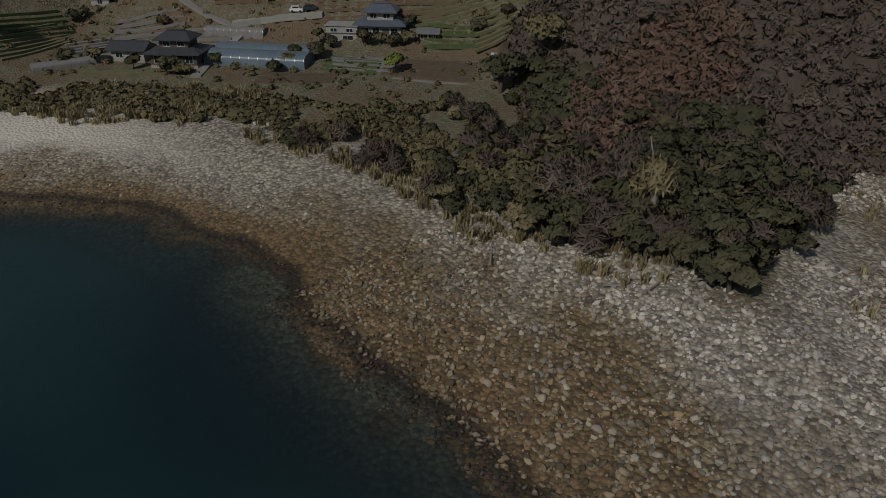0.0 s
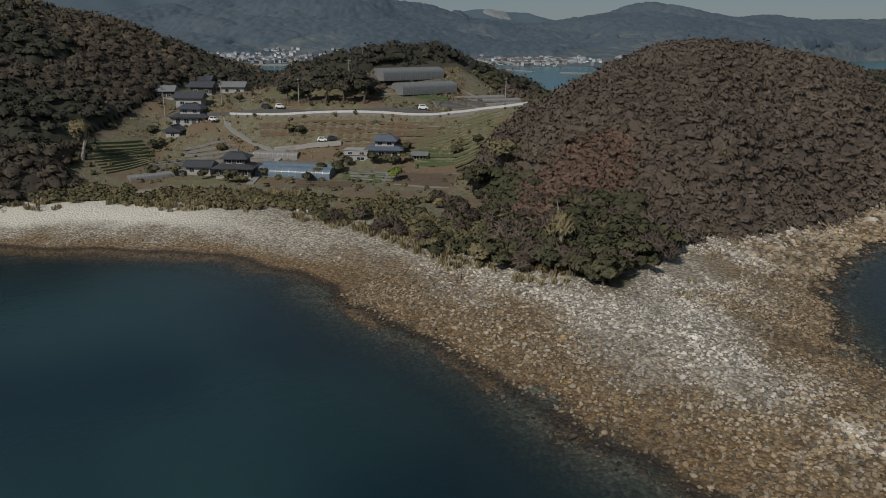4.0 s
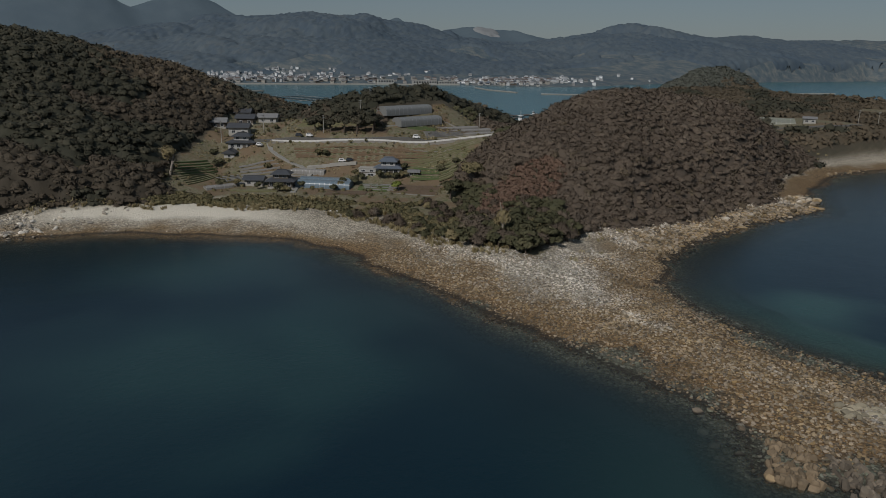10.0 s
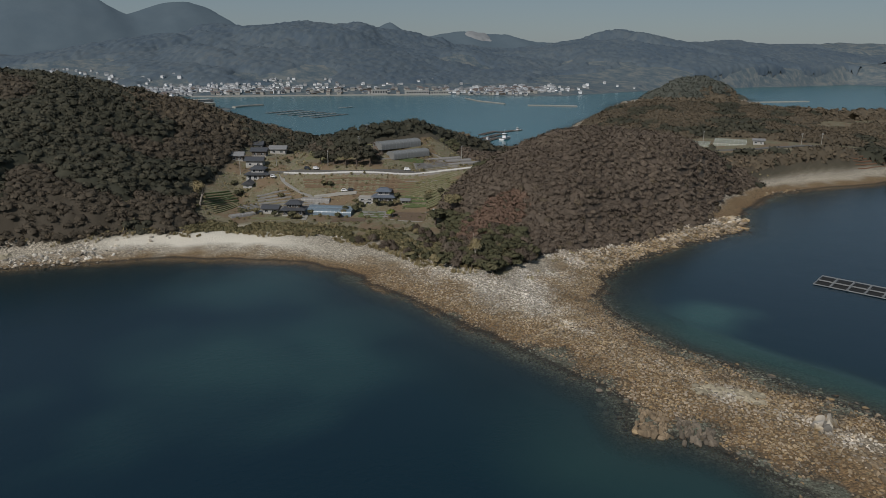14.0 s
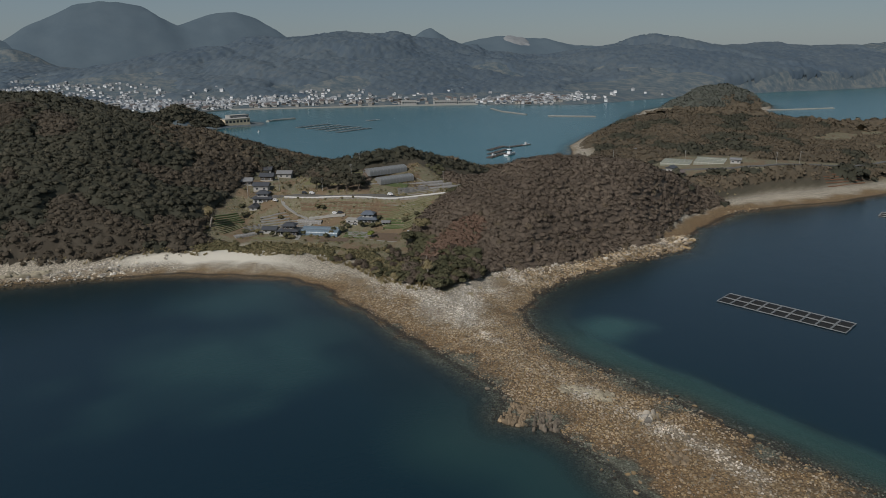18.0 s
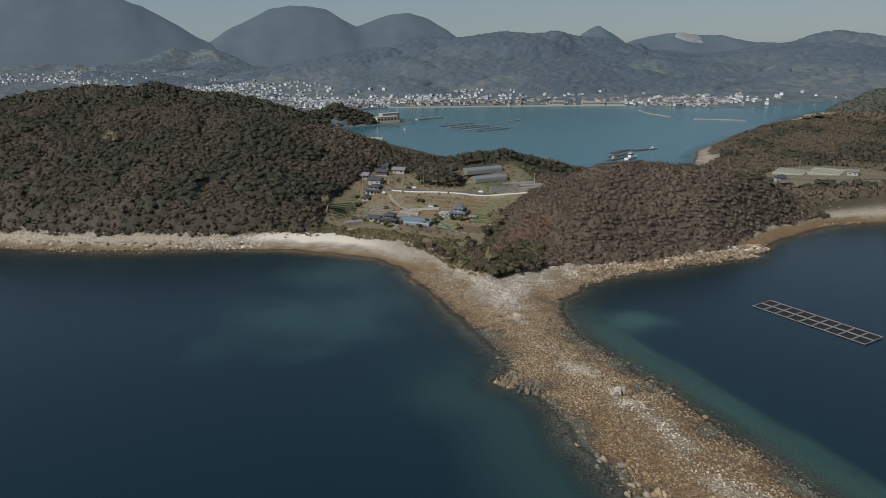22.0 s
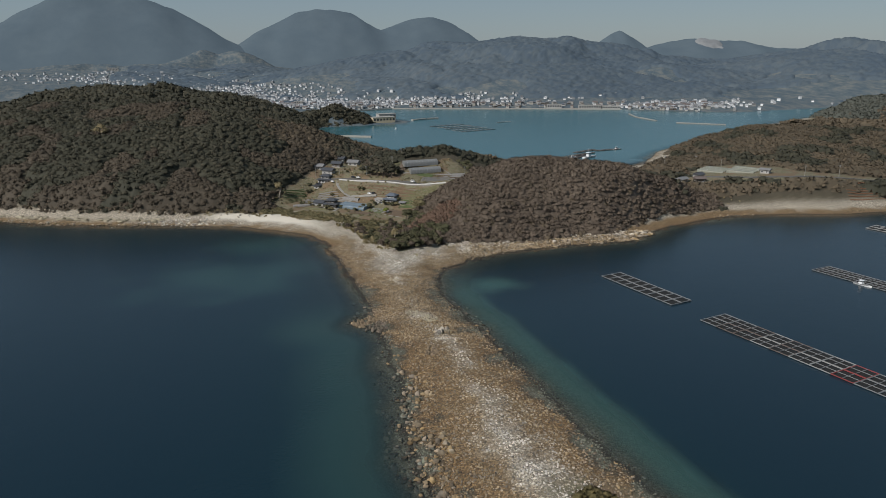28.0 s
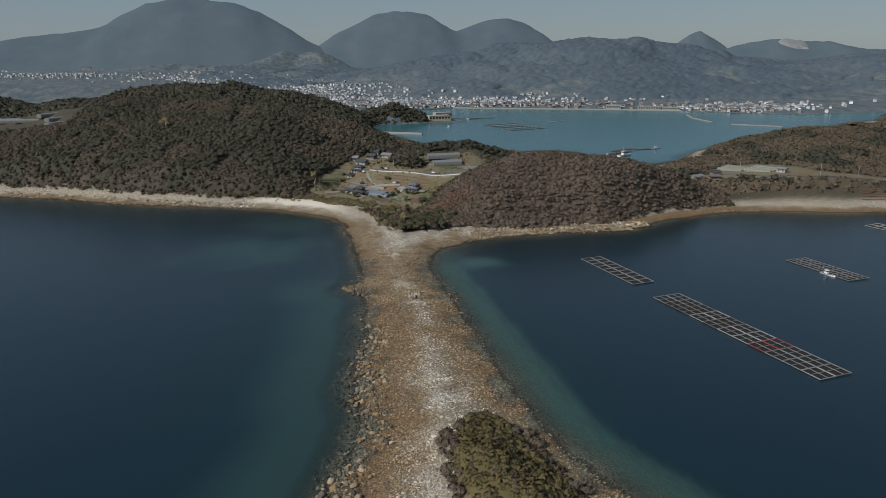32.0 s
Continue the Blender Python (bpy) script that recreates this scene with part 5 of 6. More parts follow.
def tunnel(x, y, rz, length, width, tall, cover, label, name="greenhouse", hoops=8, z=None):
    """A hooped plastic tunnel: cover, end walls, hoops and side rails."""
    t = thing(name, label, name.replace("_", " "), x, y, rz, z)
    n = 9
    a = np.linspace(0, np.pi, n)
    prof = np.stack([np.cos(a) * width / 2, tall * (0.45 + 0.55 * np.sin(a))], -1)
    prof = np.concatenate([[(width / 2, -1.2)], prof, [(-width / 2, -1.2)]])
    k = len(prof)
    v = np.concatenate([np.stack([np.full(k, s * length / 2), prof[:, 0], prof[:, 1]], -1) for s in (-1, 1)])
    f = np.array([(i, i + 1, k + i + 1, k + i) for i in range(k - 1)])
    part("cover", (v, f), cover, t, "", True)
    for s in (0, 1):
        e = v[s * k:(s + 1) * k]
        part("end_wall", (np.concatenate([e, [e.mean(0)]]), np.array([(i, (i + 1) % k, k) for i in range(k)])), cover, t)
    for j in range(hoops):
        px = -length / 2 + length * (j + 0.0) / (hoops - 1)
        q = prof * 1.012 + (0, 0.02)
        w2 = np.concatenate([np.stack([np.full(k, px + o), q[:, 0], q[:, 1]], -1) for o in (-0.05, 0.05)])
        part("hoop", (w2, f), STEEL, t)
    return t


for k, (x, y) in enumerate(((4.0, 265.0), (8.2, 270.2))):
    tunnel(x, y, -45, 25, 7.2, 2.5, BLUE_SHEET, "long greenhouse under blue plastic sheet", hoops=12)
for x, y, rz, ln, wd in ((6, 284.5, -46, 16, 4), (-33, 290, 3, 18, 4)):
    tunnel(x, y, rz, ln, wd, 1.5, NET, "low grey net shelter over a terraced field", "net_shelter", 10)
tunnel(69, 298, 6, 31, 8.5, 3.6, SHEET, "pale greenhouse on the knoll", hoops=12)
tunnel(71, 289, 4, 27, 8.0, 3.4, SHEET, "pale greenhouse below the other on the knoll", hoops=12)
for k in range(3):
    tunnel(92 + 4 * k, 283 - 5.5 * k, -8, 26, 3.5, 1.3, NET, "low grey net shelter beside the hill road", "net_shelter", 9)
for blk, (x, y, cover) in enumerate(((356, 281, DULL), (370, 256, DULL))):
    for k in range(4):
        tunnel(x + 5.4 * k, y + 3.0 * k, -60.6, 25, 5.2, 2.2, cover, "long greenhouse in a row on the eastern headland", hoops=9)
for x, y, rz in ((-395, 536, 5), (-372, 522, 5), (-352, 532, 60), (-336, 508, 60), (-330, 488, 60), (-400, 550, 5)):
    tunnel(x, y, rz, 26, 7, 3.0, SHEET, "pale greenhouse in a clearing of the woods", hoops=9)


def ribbon(points, width, lift, thick):
    """A strip along a line over the ground, as a closed slab."""
    p = []
    for (ax, ay), (bx, by) in zip(points, points[1:]):
        n = max(2, int(math.hypot(bx - ax, by - ay) / 3))
        p += [(ax + (bx - ax) * i / n, ay + (by - ay) * i / n) for i in range(n)]
    p = np.array(p + [points[-1]], float)
    t = np.gradient(p, axis=0)
    t /= np.linalg.norm(t, axis=1, keepdims=True)
    nrm = np.stack([-t[:, 1], t[:, 0]], -1)
    z = lie(p[:, 0], p[:, 1])[0]
    z = np.convolve(np.pad(z, 2, "edge"), np.ones(5) / 5, "valid") + lift
    rows = [np.column_stack([p + nrm * s * width / 2, z - d]) for s, d in ((-1, 0), (1, 0), (1, thick), (-1, thick))]
    v = np.stack(rows, 1).reshape(-1, 3)
    n = len(p)
    f = np.array([(4 * i + a, 4 * i + b, 4 * i + 4 + b, 4 * i + 4 + a) for i in range(n - 1) for a, b in ((0, 1), (1, 2), (2, 3), (3, 0))] + [(0, 1, 2, 3), (4 * n - 1, 4 * n - 2, 4 * n - 3, 4 * n - 4)])
    return v, f


ROAD = [(-4, 324), (2, 316), (15, 302.5), (33, 284.5), (52, 267), (71, 251.5), (84, 239.5), (104, 232)]
road = tagged(new("road", mesh_of("road", *ribbon(ROAD, 3.2, 0.5, 2.2), ASPHALT)), "narrow asphalt road across the slope", "road", kind="structure")
edge_line = [(x - 1.5, y - 1.6) for x, y in ROAD[1:]]
kerb = tagged(new("road_wall"), "white low parapet wall along the road", "wall", kind="structure")
part("parapet", ribbon(edge_line, 0.3, 1.25, 0.8), WHITE_RAIL, kerb, "white parapet")
part("retaining_wall", ribbon(edge_line, 0.28, 0.4, 2.6), GREY_WALL, kerb, "grey retaining wall")
tagged(new("lane", mesh_of("lane", *ribbon([(0, 317), (-1.7, 311), (-0.7, 304), (2.5, 295), (5, 288.5), (7.5, 283.5), (3.5, 281), (-3.8, 275.7), (-12, 264)], 2.4, 0.25, 0.8), PALE_CONCRETE)),
       "pale concrete lane down to the fields", "lane", kind="structure")
tagged(new("lane", mesh_of("lane", *ribbon([(6, 287), (13, 284), (26, 274)], 5.0, 0.3, 1.4), CONCRETE)), "pale gravelled yard before the farmhouse", "yard", kind="structure")
tagged(new("lane", mesh_of("lane", *ribbon([(52, 290), (84, 283), (108, 285), (112, 268), (96, 262)], 2.2, 0.25, 0.7), PALE_CONCRETE)), "concrete farm lane on the knoll", "lane", kind="structure")
tagged(new("road", mesh_of("road", *ribbon([(318, 300), (338, 262), (360, 229), (392, 217), (440, 211), (507, 203), (640, 215)], 4.5, 0.6, 2.0), ASPHALT)), "coast road along the eastern headland", "road", kind="structure")


def field(points, mat, label, rows=0):
    """A tilled plot with raised rows."""
    (ax, ay), (bx, by), (cx, cy) = points
    ob = tagged(new("field"), label, "field", kind="structure")
    n = rows or 8
    for k in range(n):
        q = (k + 0.5) / n
        p0, p1 = (ax + (cx - ax) * q, ay + (cy - ay) * q), (bx + (cx - ax) * q, by + (cy - ay) * q)
        part("row", ribbon([p0, p1], 0.55 * math.hypot(cx - ax, cy - ay) / n, 0.38, 0.7), mat, ob)
    return ob


field([(23, 240), (36, 222), (30, 248)], EARTH, "ploughed strip with raised rows below the farmhouse", 9)
field([(13, 251), (21, 240), (20, 258)], GREENS, "small plot of winter greens", 6)
field([(38, 246), (48, 232), (44, 252)], GREENS, "plot of greens beside the shed", 6)
field([(-48, 306), (-28, 312), (-50, 318)], GREENS, "grassy terrace below the wood", 5)
field([(22, 303), (46, 280), (28, 309)], EARTH, "ploughed terrace above the road", 6)
field([(76, 277), (104, 268), (80, 287)], EARTH, "terraced plot on the knoll", 8)
field([(60, 283), (72, 275), (66, 290)], GREENS, "terraced greens on the knoll", 5)
field([(424, 202), (470, 196), (415, 172)], RED_EARTH, "bare red-brown slope above the eastern beach", 12)


field([(-17.7, 312.7), (-1.4, 303.9), (-23, 293.3)], NET, "grey netted rows on the terraces below the large farmhouse", 7)
field([(-4.7, 296.8), (5.3, 288.4), (-8, 284.6)], NET, "grey netted rows beside the lane", 5)
field([(19.7, 258.5), (31, 247), (15.5, 248.5)], NET, "grey netted rows below the farmhouse", 5)
field([(66, 276), (90, 277), (61.5, 266.6)], NET, "grey netted rows above the hill road", 6)
field([(-32, 304), (-21, 305), (-33.5, 296)], NET, "grey netted rows at the wood's edge", 4)


DRY = plain("dry_bank_grass", (0.18, 0.125, 0.078), 0.95, 0.6, 0.4)
GRASSY = plain("winter_grass", (0.17, 0.165, 0.085), 0.95, 0.5, 0.4)
field([(7, 303), (55, 258.5), (5, 296)], DRY, "dry reddish-brown grass bank below the road", 6)
field([(26, 279), (52, 257), (22, 272)], DRY, "dry grass bank behind the farmhouse", 5)
field([(46, 262), (74, 243), (40, 253)], GRASSY, "grassy terraces beside the farmhouse", 7)
field([(52, 243), (66, 238), (44, 232)], GRASSY, "grassy terraces at the foot of the hill", 6)
field([(18, 322), (48, 292), (27, 332)], GRASSY, "green plots above the road", 7)
field([(-50, 309), (-32, 317), (-47, 297)], GRASSY, "olive-green grass bank at the wood's edge", 7)
field([(-28, 276), (-16, 268), (-34, 284)], GRASSY, "grass strip behind the reeds", 3)
field([(2, 258), (16, 247), (-3, 252)], EARTH, "bare strip between the greenhouse and the scrub", 3)


def terrace_walls():
    """Low dry-stone walls that step the bank, along its contours."""
    r = np.random.default_rng(55)
    keepout = [(35.5, 260.5), (27, 265), (-11.5, 276), (-20, 287), (-12, 325), (-20, 323), (-9, 339), (2, 268), (42, 249), (20, 280), (70, 294)]
    for s_ in np.arange(176, 262, 5.2):
        c = -75.0
        while c < 150:
            ln = r.uniform(8, 20)
            ends = [(0.74 * s_ - 0.67 * q, 0.67 * s_ + 0.74 * q + r.normal(0, 0.4)) for q in (c, c + ln / 2, c + ln)]
            c += ln + r.uniform(0.5, 6)
            ex, ey = np.array(ends).T
            if (inside_distance(ex, ey, FIELDS) < 2).any() or min(math.hypot(ax - x, ay - y) for x, y in keepout for ax, ay in ends) < 9 or r.uniform() < 0.15:
                continue
            tagged(new("terrace_wall", mesh_of("terrace_wall", *ribbon(ends, 0.45, 0.3, 1.3), GREY_WALL)), "low grey stone wall of a field terrace", "wall", "terrace walls")


terrace_walls()
r_ = np.random.default_rng(56)
for i, (x, y) in enumerate(((31, 254), (28, 256.5), (33, 251), (36.5, 250), (40, 254), (22, 262), (20, 264.5), (-17, 269), (-5, 270), (-14, 268), (-22, 279), (12, 262), (8, 258), (4, 256), (16, 259), (-28, 288), (-26, 318), (-24, 330), (13, 290), (16, 287),
                              (50, 240), (53, 243), (57, 237), (-34, 291), (-8, 300), (24, 320), (10, 330), (28, 312))):
    tree(x, y, r_.uniform(2.0, 4.0), r_.uniform(1.3, 2.4), BUSH if i % 3 else SCRUB, "dark clipped garden bush beside the houses" if i % 3 else "olive garden bush beside the houses", 1900 + i)


def utility_pole(x, y, tall, rz):
    p = thing("utility_pole", "grey concrete utility pole with crossarms", "pole", x, y, rz, group="utility poles")
    a = np.linspace(0, 2 * np.pi, 8, endpoint=False)
    v = np.concatenate([np.column_stack([r * np.cos(a), r * np.sin(a), np.full(8, z)]) for r, z in ((0.2, -0.5), (0.12, tall))])
    part("pole", (v, np.array([(i, (i + 1) % 8, 8 + (i + 1) % 8, 8 + i) for i in range(8)])), CONCRETE, p)
    for k in range(2):
        part("crossarm", boxes([(0, 0, tall - 0.5 - k * 0.9, 1.9, 0.12, 0.12)]), STEEL, p)
    for k in (-0.8, -0.3, 0.3, 0.8):
        part("insulator", boxes([(k, 0, tall - 0.3, 0.1, 0.1, 0.28)]), RENDERED, p)
    return p


for x, y, t_, rz in ((-17, 337, 11, 20), (104, 278, 10, 10), (3, 330, 10, 30), (22, 300, 9, 45), (46, 305, 8, 0), (352, 352, 12, 0), (364, 277, 12, 0), (404, 214, 11, 90), (447, 218, 11, 90), (56, 312, 9, 0), (33, 330, 8, 0)):
    utility_pole(x, y, t_, rz)


def car(x, y, rz, length, tall, paint, label, lift=0.5):
    """A small car or van: body with bonnet and cabin, glass, wheels, lamps."""
    c = thing("car", label, "car", x, y, rz, height(x, y) + lift)
    w, n = 1.5, length / 2
    prof = [(-n, 0.3), (-n, 0.95), (-n + 0.25, 1.0), (-n + 0.45, tall), (n * 0.35, tall), (n * 0.62, 1.0), (n - 0.05, 0.9), (n, 0.3)]
    v = np.array([(px, s * w / 2 * (0.9 if pz > 1.05 else 1), pz) for s in (-1, 1) for px, pz in prof])
    k = len(prof)
    f = [(i, (i + 1) % k, k + (i + 1) % k) for i in range(k)] + [(i, k + (i + 1) % k, k + i) for i in range(k)]
    f += [(0, i, i + 1) for i in range(1, k - 1)] + [(k, k + i + 1, k + i) for i in range(1, k - 1)]
    part("body", (v, np.array(f)), paint, c)
    for s in (-1, 1):
        part("side_window", boxes([(-0.1 * n, s * 0.69, tall - 0.32, n * 0.95, 0.08, 0.42)]), PANE, c)
        part("headlight", boxes([(n, s * 0.5, 0.7, 0.06, 0.3, 0.16)]), FRAME, c)
    part("windscreen", boxes([(n * 0.5, 0, (tall + 1.0) / 2, 0.1, 1.2, 0.35)]), PANE, c)
    for px in (-0.6 * n, 0.6 * n):
        for s in (-1, 1):
            a = np.linspace(0, 2 * np.pi, 10, endpoint=False)
            tv = np.concatenate([np.column_stack([px + 0.3 * np.cos(a), np.full(10, s * 0.74 + o), 0.3 + 0.3 * np.sin(a)]) for o in (-0.09, 0.09)])
            tf = [(i, (i + 1) % 10, 10 + (i + 1) % 10) for i in range(10)] + [(i, 10 + (i + 1) % 10, 10 + i) for i in range(10)] + [(0, i, i + 1) for i in range(1, 9)] + [(10, 11 + i, 10 + i) for i in range(1, 9)]
            part("wheel", (tv, np.array(tf)), TYRE, c)
    return c


car(54.5, 265.5, -43, 3.6, 1.85, CAR_WHITE, "white van on the hillside road", 0.75)
car(15.5, 302.6, -43, 3.4, 1.7, CAR_WHITE, "white small car on the hillside road", 0.75)
car(11.5, 306, -43, 3.4, 1.6, CAR_DARK, "dark small car on the hillside road", 0.75)
car(20.5, 278.6, -35, 3.5, 1.6, CAR_WHITE, "white car parked in the farmhouse yard", 0.55)
car(23.3, 276.2, -35, 3.5, 1.5, CAR_DARK, "dark car parked in the farmhouse yard", 0.55)
car(-5, 317, -60, 3.4, 1.6, CAR_WHITE, "white car beside the large farmhouse", 0.55)
h = thing("storage_tank", "white plastic tank standing in the field", "tank", 45.3, 227)
part("body", boxes([(0, 0, 0.9, 1.0, 1.0, 1.8)]), FRAME, h)
part("lid", boxes([(0, 0, 1.86, 0.5, 0.5, 0.12)]), TIMBER, h)
for k in range(7):
    bx, by = -13 + k * 1.7, 231.5 - k * 1.9
    h = thing("float_box", "white foam float washed up at the reeds", "float", bx, by, 30 * k, group="washed-up floats")
    part("block", boxes([(0, 0, 0.2, 0.9, 0.6, 0.5)]), FRAME, h)
    part("strap", boxes([(0, 0, 0.2, 0.1, 0.64, 0.54)]), FLOAT, h)
for k, (x, y, rz, ln) in enumerate(((7, 146, 10, 5), (12, 143, -20, 4), (-4, 165, 50, 6), (-6, 172, 70, 4), (22, 141, 5, 4.5), (3, 149, -40, 3.5))):
    h = tagged(new("driftwood", mesh_of("driftwood", *boxes([(0, 0, 0.12, ln, 0.22, 0.2), (ln * 0.2, 0.3, 0.2, ln * 0.3, 0.12, 0.12, 35)]), PALEBARK)), "bleached driftwood log on the stones", "driftwood", "driftwood")
    h.matrix_basis = pose(x, y, height(x, y) + 0.2, 0, 0, rz)

# ---- fish rafts, boats, piers ----
def raft(corner, along, across, n, m, mats, label, split=1, beam=0.5):
    """A floating fish-cage raft: each cage a part of four frame beams, cross bars, floats and a net just under the water."""
    r = tagged(new("fish_raft"), label, "raft", "fish rafts")
    rz = math.degrees(math.atan2(along[1], along[0]))
    la, lc = math.hypot(*along) / n, math.hypot(*across) / m
    skew = math.degrees(math.atan2(across[1], across[0])) - rz - 90
    r.matrix_basis = pose(corner[0], corner[1], 0.1, 0, 0, rz)
    shear = math.tan(radians(-skew))
    for i in range(n):
        for j in range(m):
            mat = mats[i % len(mats)] if not isinstance(mats[0], tuple) else mats[i % len(mats)][j % 2]
            cx, cy = (i + 0.5) * la + (j + 0.5) * lc * shear, (j + 0.5) * lc
            o, q = np.array([(-0.5, -0.5), (0.5, -0.5), (0.5, 0.5), (-0.5, 0.5)]), []
            for inset, z in ((0.05, 0.25), (0.05, 0.6), (beam, 0.6), (beam, 0.25)):
                q += [(cx + u * (la - 2 * inset), cy + w * (lc - 2 * inset), z) for u, w in o]
            ring = [(4 * a + b, 4 * a + (b + 1) % 4, 4 * ((a + 1) % 4) + (b + 1) % 4, 4 * ((a + 1) % 4) + b) for a in range(4) for b in range(4)]
            cage = part("cage", (np.array(q), np.array(ring)), mat, r)
            if split > 1:
                part("crossbar", boxes([(cx, cy, 0.5, la - 0.6, beam * 0.7, 0.25)]), RAFT_GREY, cage)
                part("crossbar", boxes([(cx, cy, 0.53, beam * 0.7, lc - 0.6, 0.25)]), RAFT_GREY, cage)
            part("net", boxes([(cx, cy, 0.02, la - 1.0, lc - 1.0, 0.12)]), RAFT_NET, cage)
            for sx in (-1, 1):
                part("float", boxes([(cx + sx * (la / 2 - 0.7), cy, 0.02, 0.55, 0.9, 0.5)]), FLOAT, cage)
    return r


G, W_, B_, R_ = RAFT_GREY, RAFT_WHITE, RAFT_BROWN, RAFT_RED
raft((117.8, 62), (10.5, -55), (14.5, 3.2), 9, 2, [G], "grey fish-cage raft moored off the spit", 1, 0.34)
raft((129.4, -15.2), (20.8, -105), (17.2, 3.4), 11, 2, [(G, G), (B_, G), (B_, B_), (W_, W_), (B_, B_), (W_, G), (W_, W_), (R_, R_), (G, G), (G, G), (W_, G)], "long raft of grey, white and red fish cages", 2, 0.27)
raft((245.1, 35.6), (8.8, -45), (16, 2.5), 7, 2, [G], "grey fish-cage raft beside a moored boat", 2, 0.25)
raft((364, 108), (10, -40), (15, 5), 6, 2, [W_], "pale fish-cage raft off the eastern beach", 1, 0.45)
for k, (x, y) in enumerate(((262, 948), (268, 920), (274, 895), (280, 870), (286, 845))):
    raft((x, y), (70, 26), (-3, 9), 8, 1, [W_ if k % 2 else G], "pale distant fish raft in the inner bay", 1, 0.9)
for x, y, ax, ay in ((312, 497, 40, 22), (330, 520, 44, 22), (350, 548, 40, 20), (385, 556, 42, 8)):
    raft((x, y), (ax, ay), (-3, 7), 6, 1, [B_], "dark fish raft in the inner bay", 1, 0.8)
raft((405, 985), (30, 8), (-2, 6), 4, 1, [W_], "small pale raft in the inner bay", 1, 1.2)


def boat(x, y, rz, length, label):
    """A work boat: lofted hull, deck, wheelhouse with windows, mast."""
    b = tagged(new("boat"), label, "boat")
    b.matrix_basis = pose(x, y, 0, 0, 0, rz)
    st = np.linspace(-0.5, 0.5, 9)
    half = np.interp(st, [-0.5, -0.1, 0.25, 0.5], [0.14, 0.16, 0.12, 0.005]) * length
    sheer = 0.10 * length * (0.6 + 0.6 * np.clip(st, 0, 1) ** 1.5 * 2)
    ring = np.stack([np.stack([st * length, -half, sheer], -1), np.stack([st * length, -half * 0.7, 0 * st - 0.2], -1), np.stack([st * length, half * 0.7, 0 * st - 0.2], -1), np.stack([st * length, half, sheer], -1)], 1).reshape(-1, 3)
    f = np.array([(4 * i + a, 4 * i + a + 1, 4 * i + 5 + a, 4 * i + 4 + a) for i in range(8) for a in range(3)] + [(0, 1, 2, 3)])
    part("hull", (ring, f), HULL, b)
    deck = np.concatenate([np.stack([st * length, -half * 0.97, sheer * 0.85], -1), np.stack([st * length, half * 0.97, sheer * 0.85], -1)])
    part("deck", (deck, np.array([(i, i + 1, 10 + i, 9 + i) for i in range(8)])), RAFT_GREY, b)
    cab = part("wheelhouse", boxes([(-0.12 * length, 0, 0.17 * length, 0.2 * length, 0.17 * length, 0.2 * length), (-0.12 * length, 0, 0.275 * length, 0.24 * length, 0.2 * length, 0.02 * length)]), HULL, b)
    part("window", boxes([(-0.12 * length, 0, 0.22 * length, 0.205 * length, 0.175 * length, 0.05 * length)]), PANE, cab)
    part("mast", boxes([(-0.15 * length, 0, 0.38 * length, 0.012 * length, 0.012 * length, 0.22 * length)]), STEEL, b)
    return b


boat(251, 4, -80, 10, "white fishing boat tied to a fish raft")
boat(347, 507, 25, 24, "white work ship among the inner bay rafts")
boat(326, 512, 20, 11, "small white boat at the inner bay rafts")
boat(420, 566, 10, 12, "white boat at the far raft")
boat(190, 930, 60, 10, "small white boat crossing the inner bay")


def mole(points, width, tall, label, mat):
    """A pier or breakwater on the water, built of straight lengths, with a parapet."""
    p = tagged(new("breakwater"), label, "breakwater")
    for (ax, ay), (bx, by) in zip(points, points[1:]):
        ln, rz = math.hypot(bx - ax, by - ay), math.degrees(math.atan2(by - ay, bx - ax))
        part("block", boxes([((ax + bx) / 2, (ay + by) / 2, tall / 2 - 2, ln + 0.5, width, tall + 4, rz)]), mat, p)
        part("parapet", boxes([((ax + bx) / 2, (ay + by) / 2, tall + 0.3, ln, width * 0.25, 0.6, rz)]), CONCRETE, p)
    return p


mole([(52, 856), (90, 836), (124, 817)], 6, 2.0, "concrete pier below the wooded hill", CONCRETE)
mole([(745, 1075), (716, 1000), (709, 915)], 4, 1.3, "grey breakwater off the eastern village", GREY_WALL)
mole([(720, 865), (782, 803)], 4, 1.2, "grey breakwater off the headland shore", GREY_WALL)
mole([(861, 777), (905, 756)], 5, 2.0, "short grey breakwater at the headland", GREY_WALL)
mole([(1150, 700), (1230, 670), (1301, 649)], 9, 1.2, "pale stony bar off the far headland", CONCRETE)
mole([(258, 1083), (290, 1100), (318, 1108)], 8, 2.0, "pier at the cream warehouse", CONCRETE)
mole([(170, 1362), (286, 1398), (419, 1346), (549, 1299), (674, 1252), (795, 1192)], 4, 1.8, "pale sea wall along the far shore", CONCRETE)
mole([(120, 585), (170, 515), (215, 470)], 5, 2.2, "concrete sea wall at the head of the inner bay", PALE_CONCRETE)


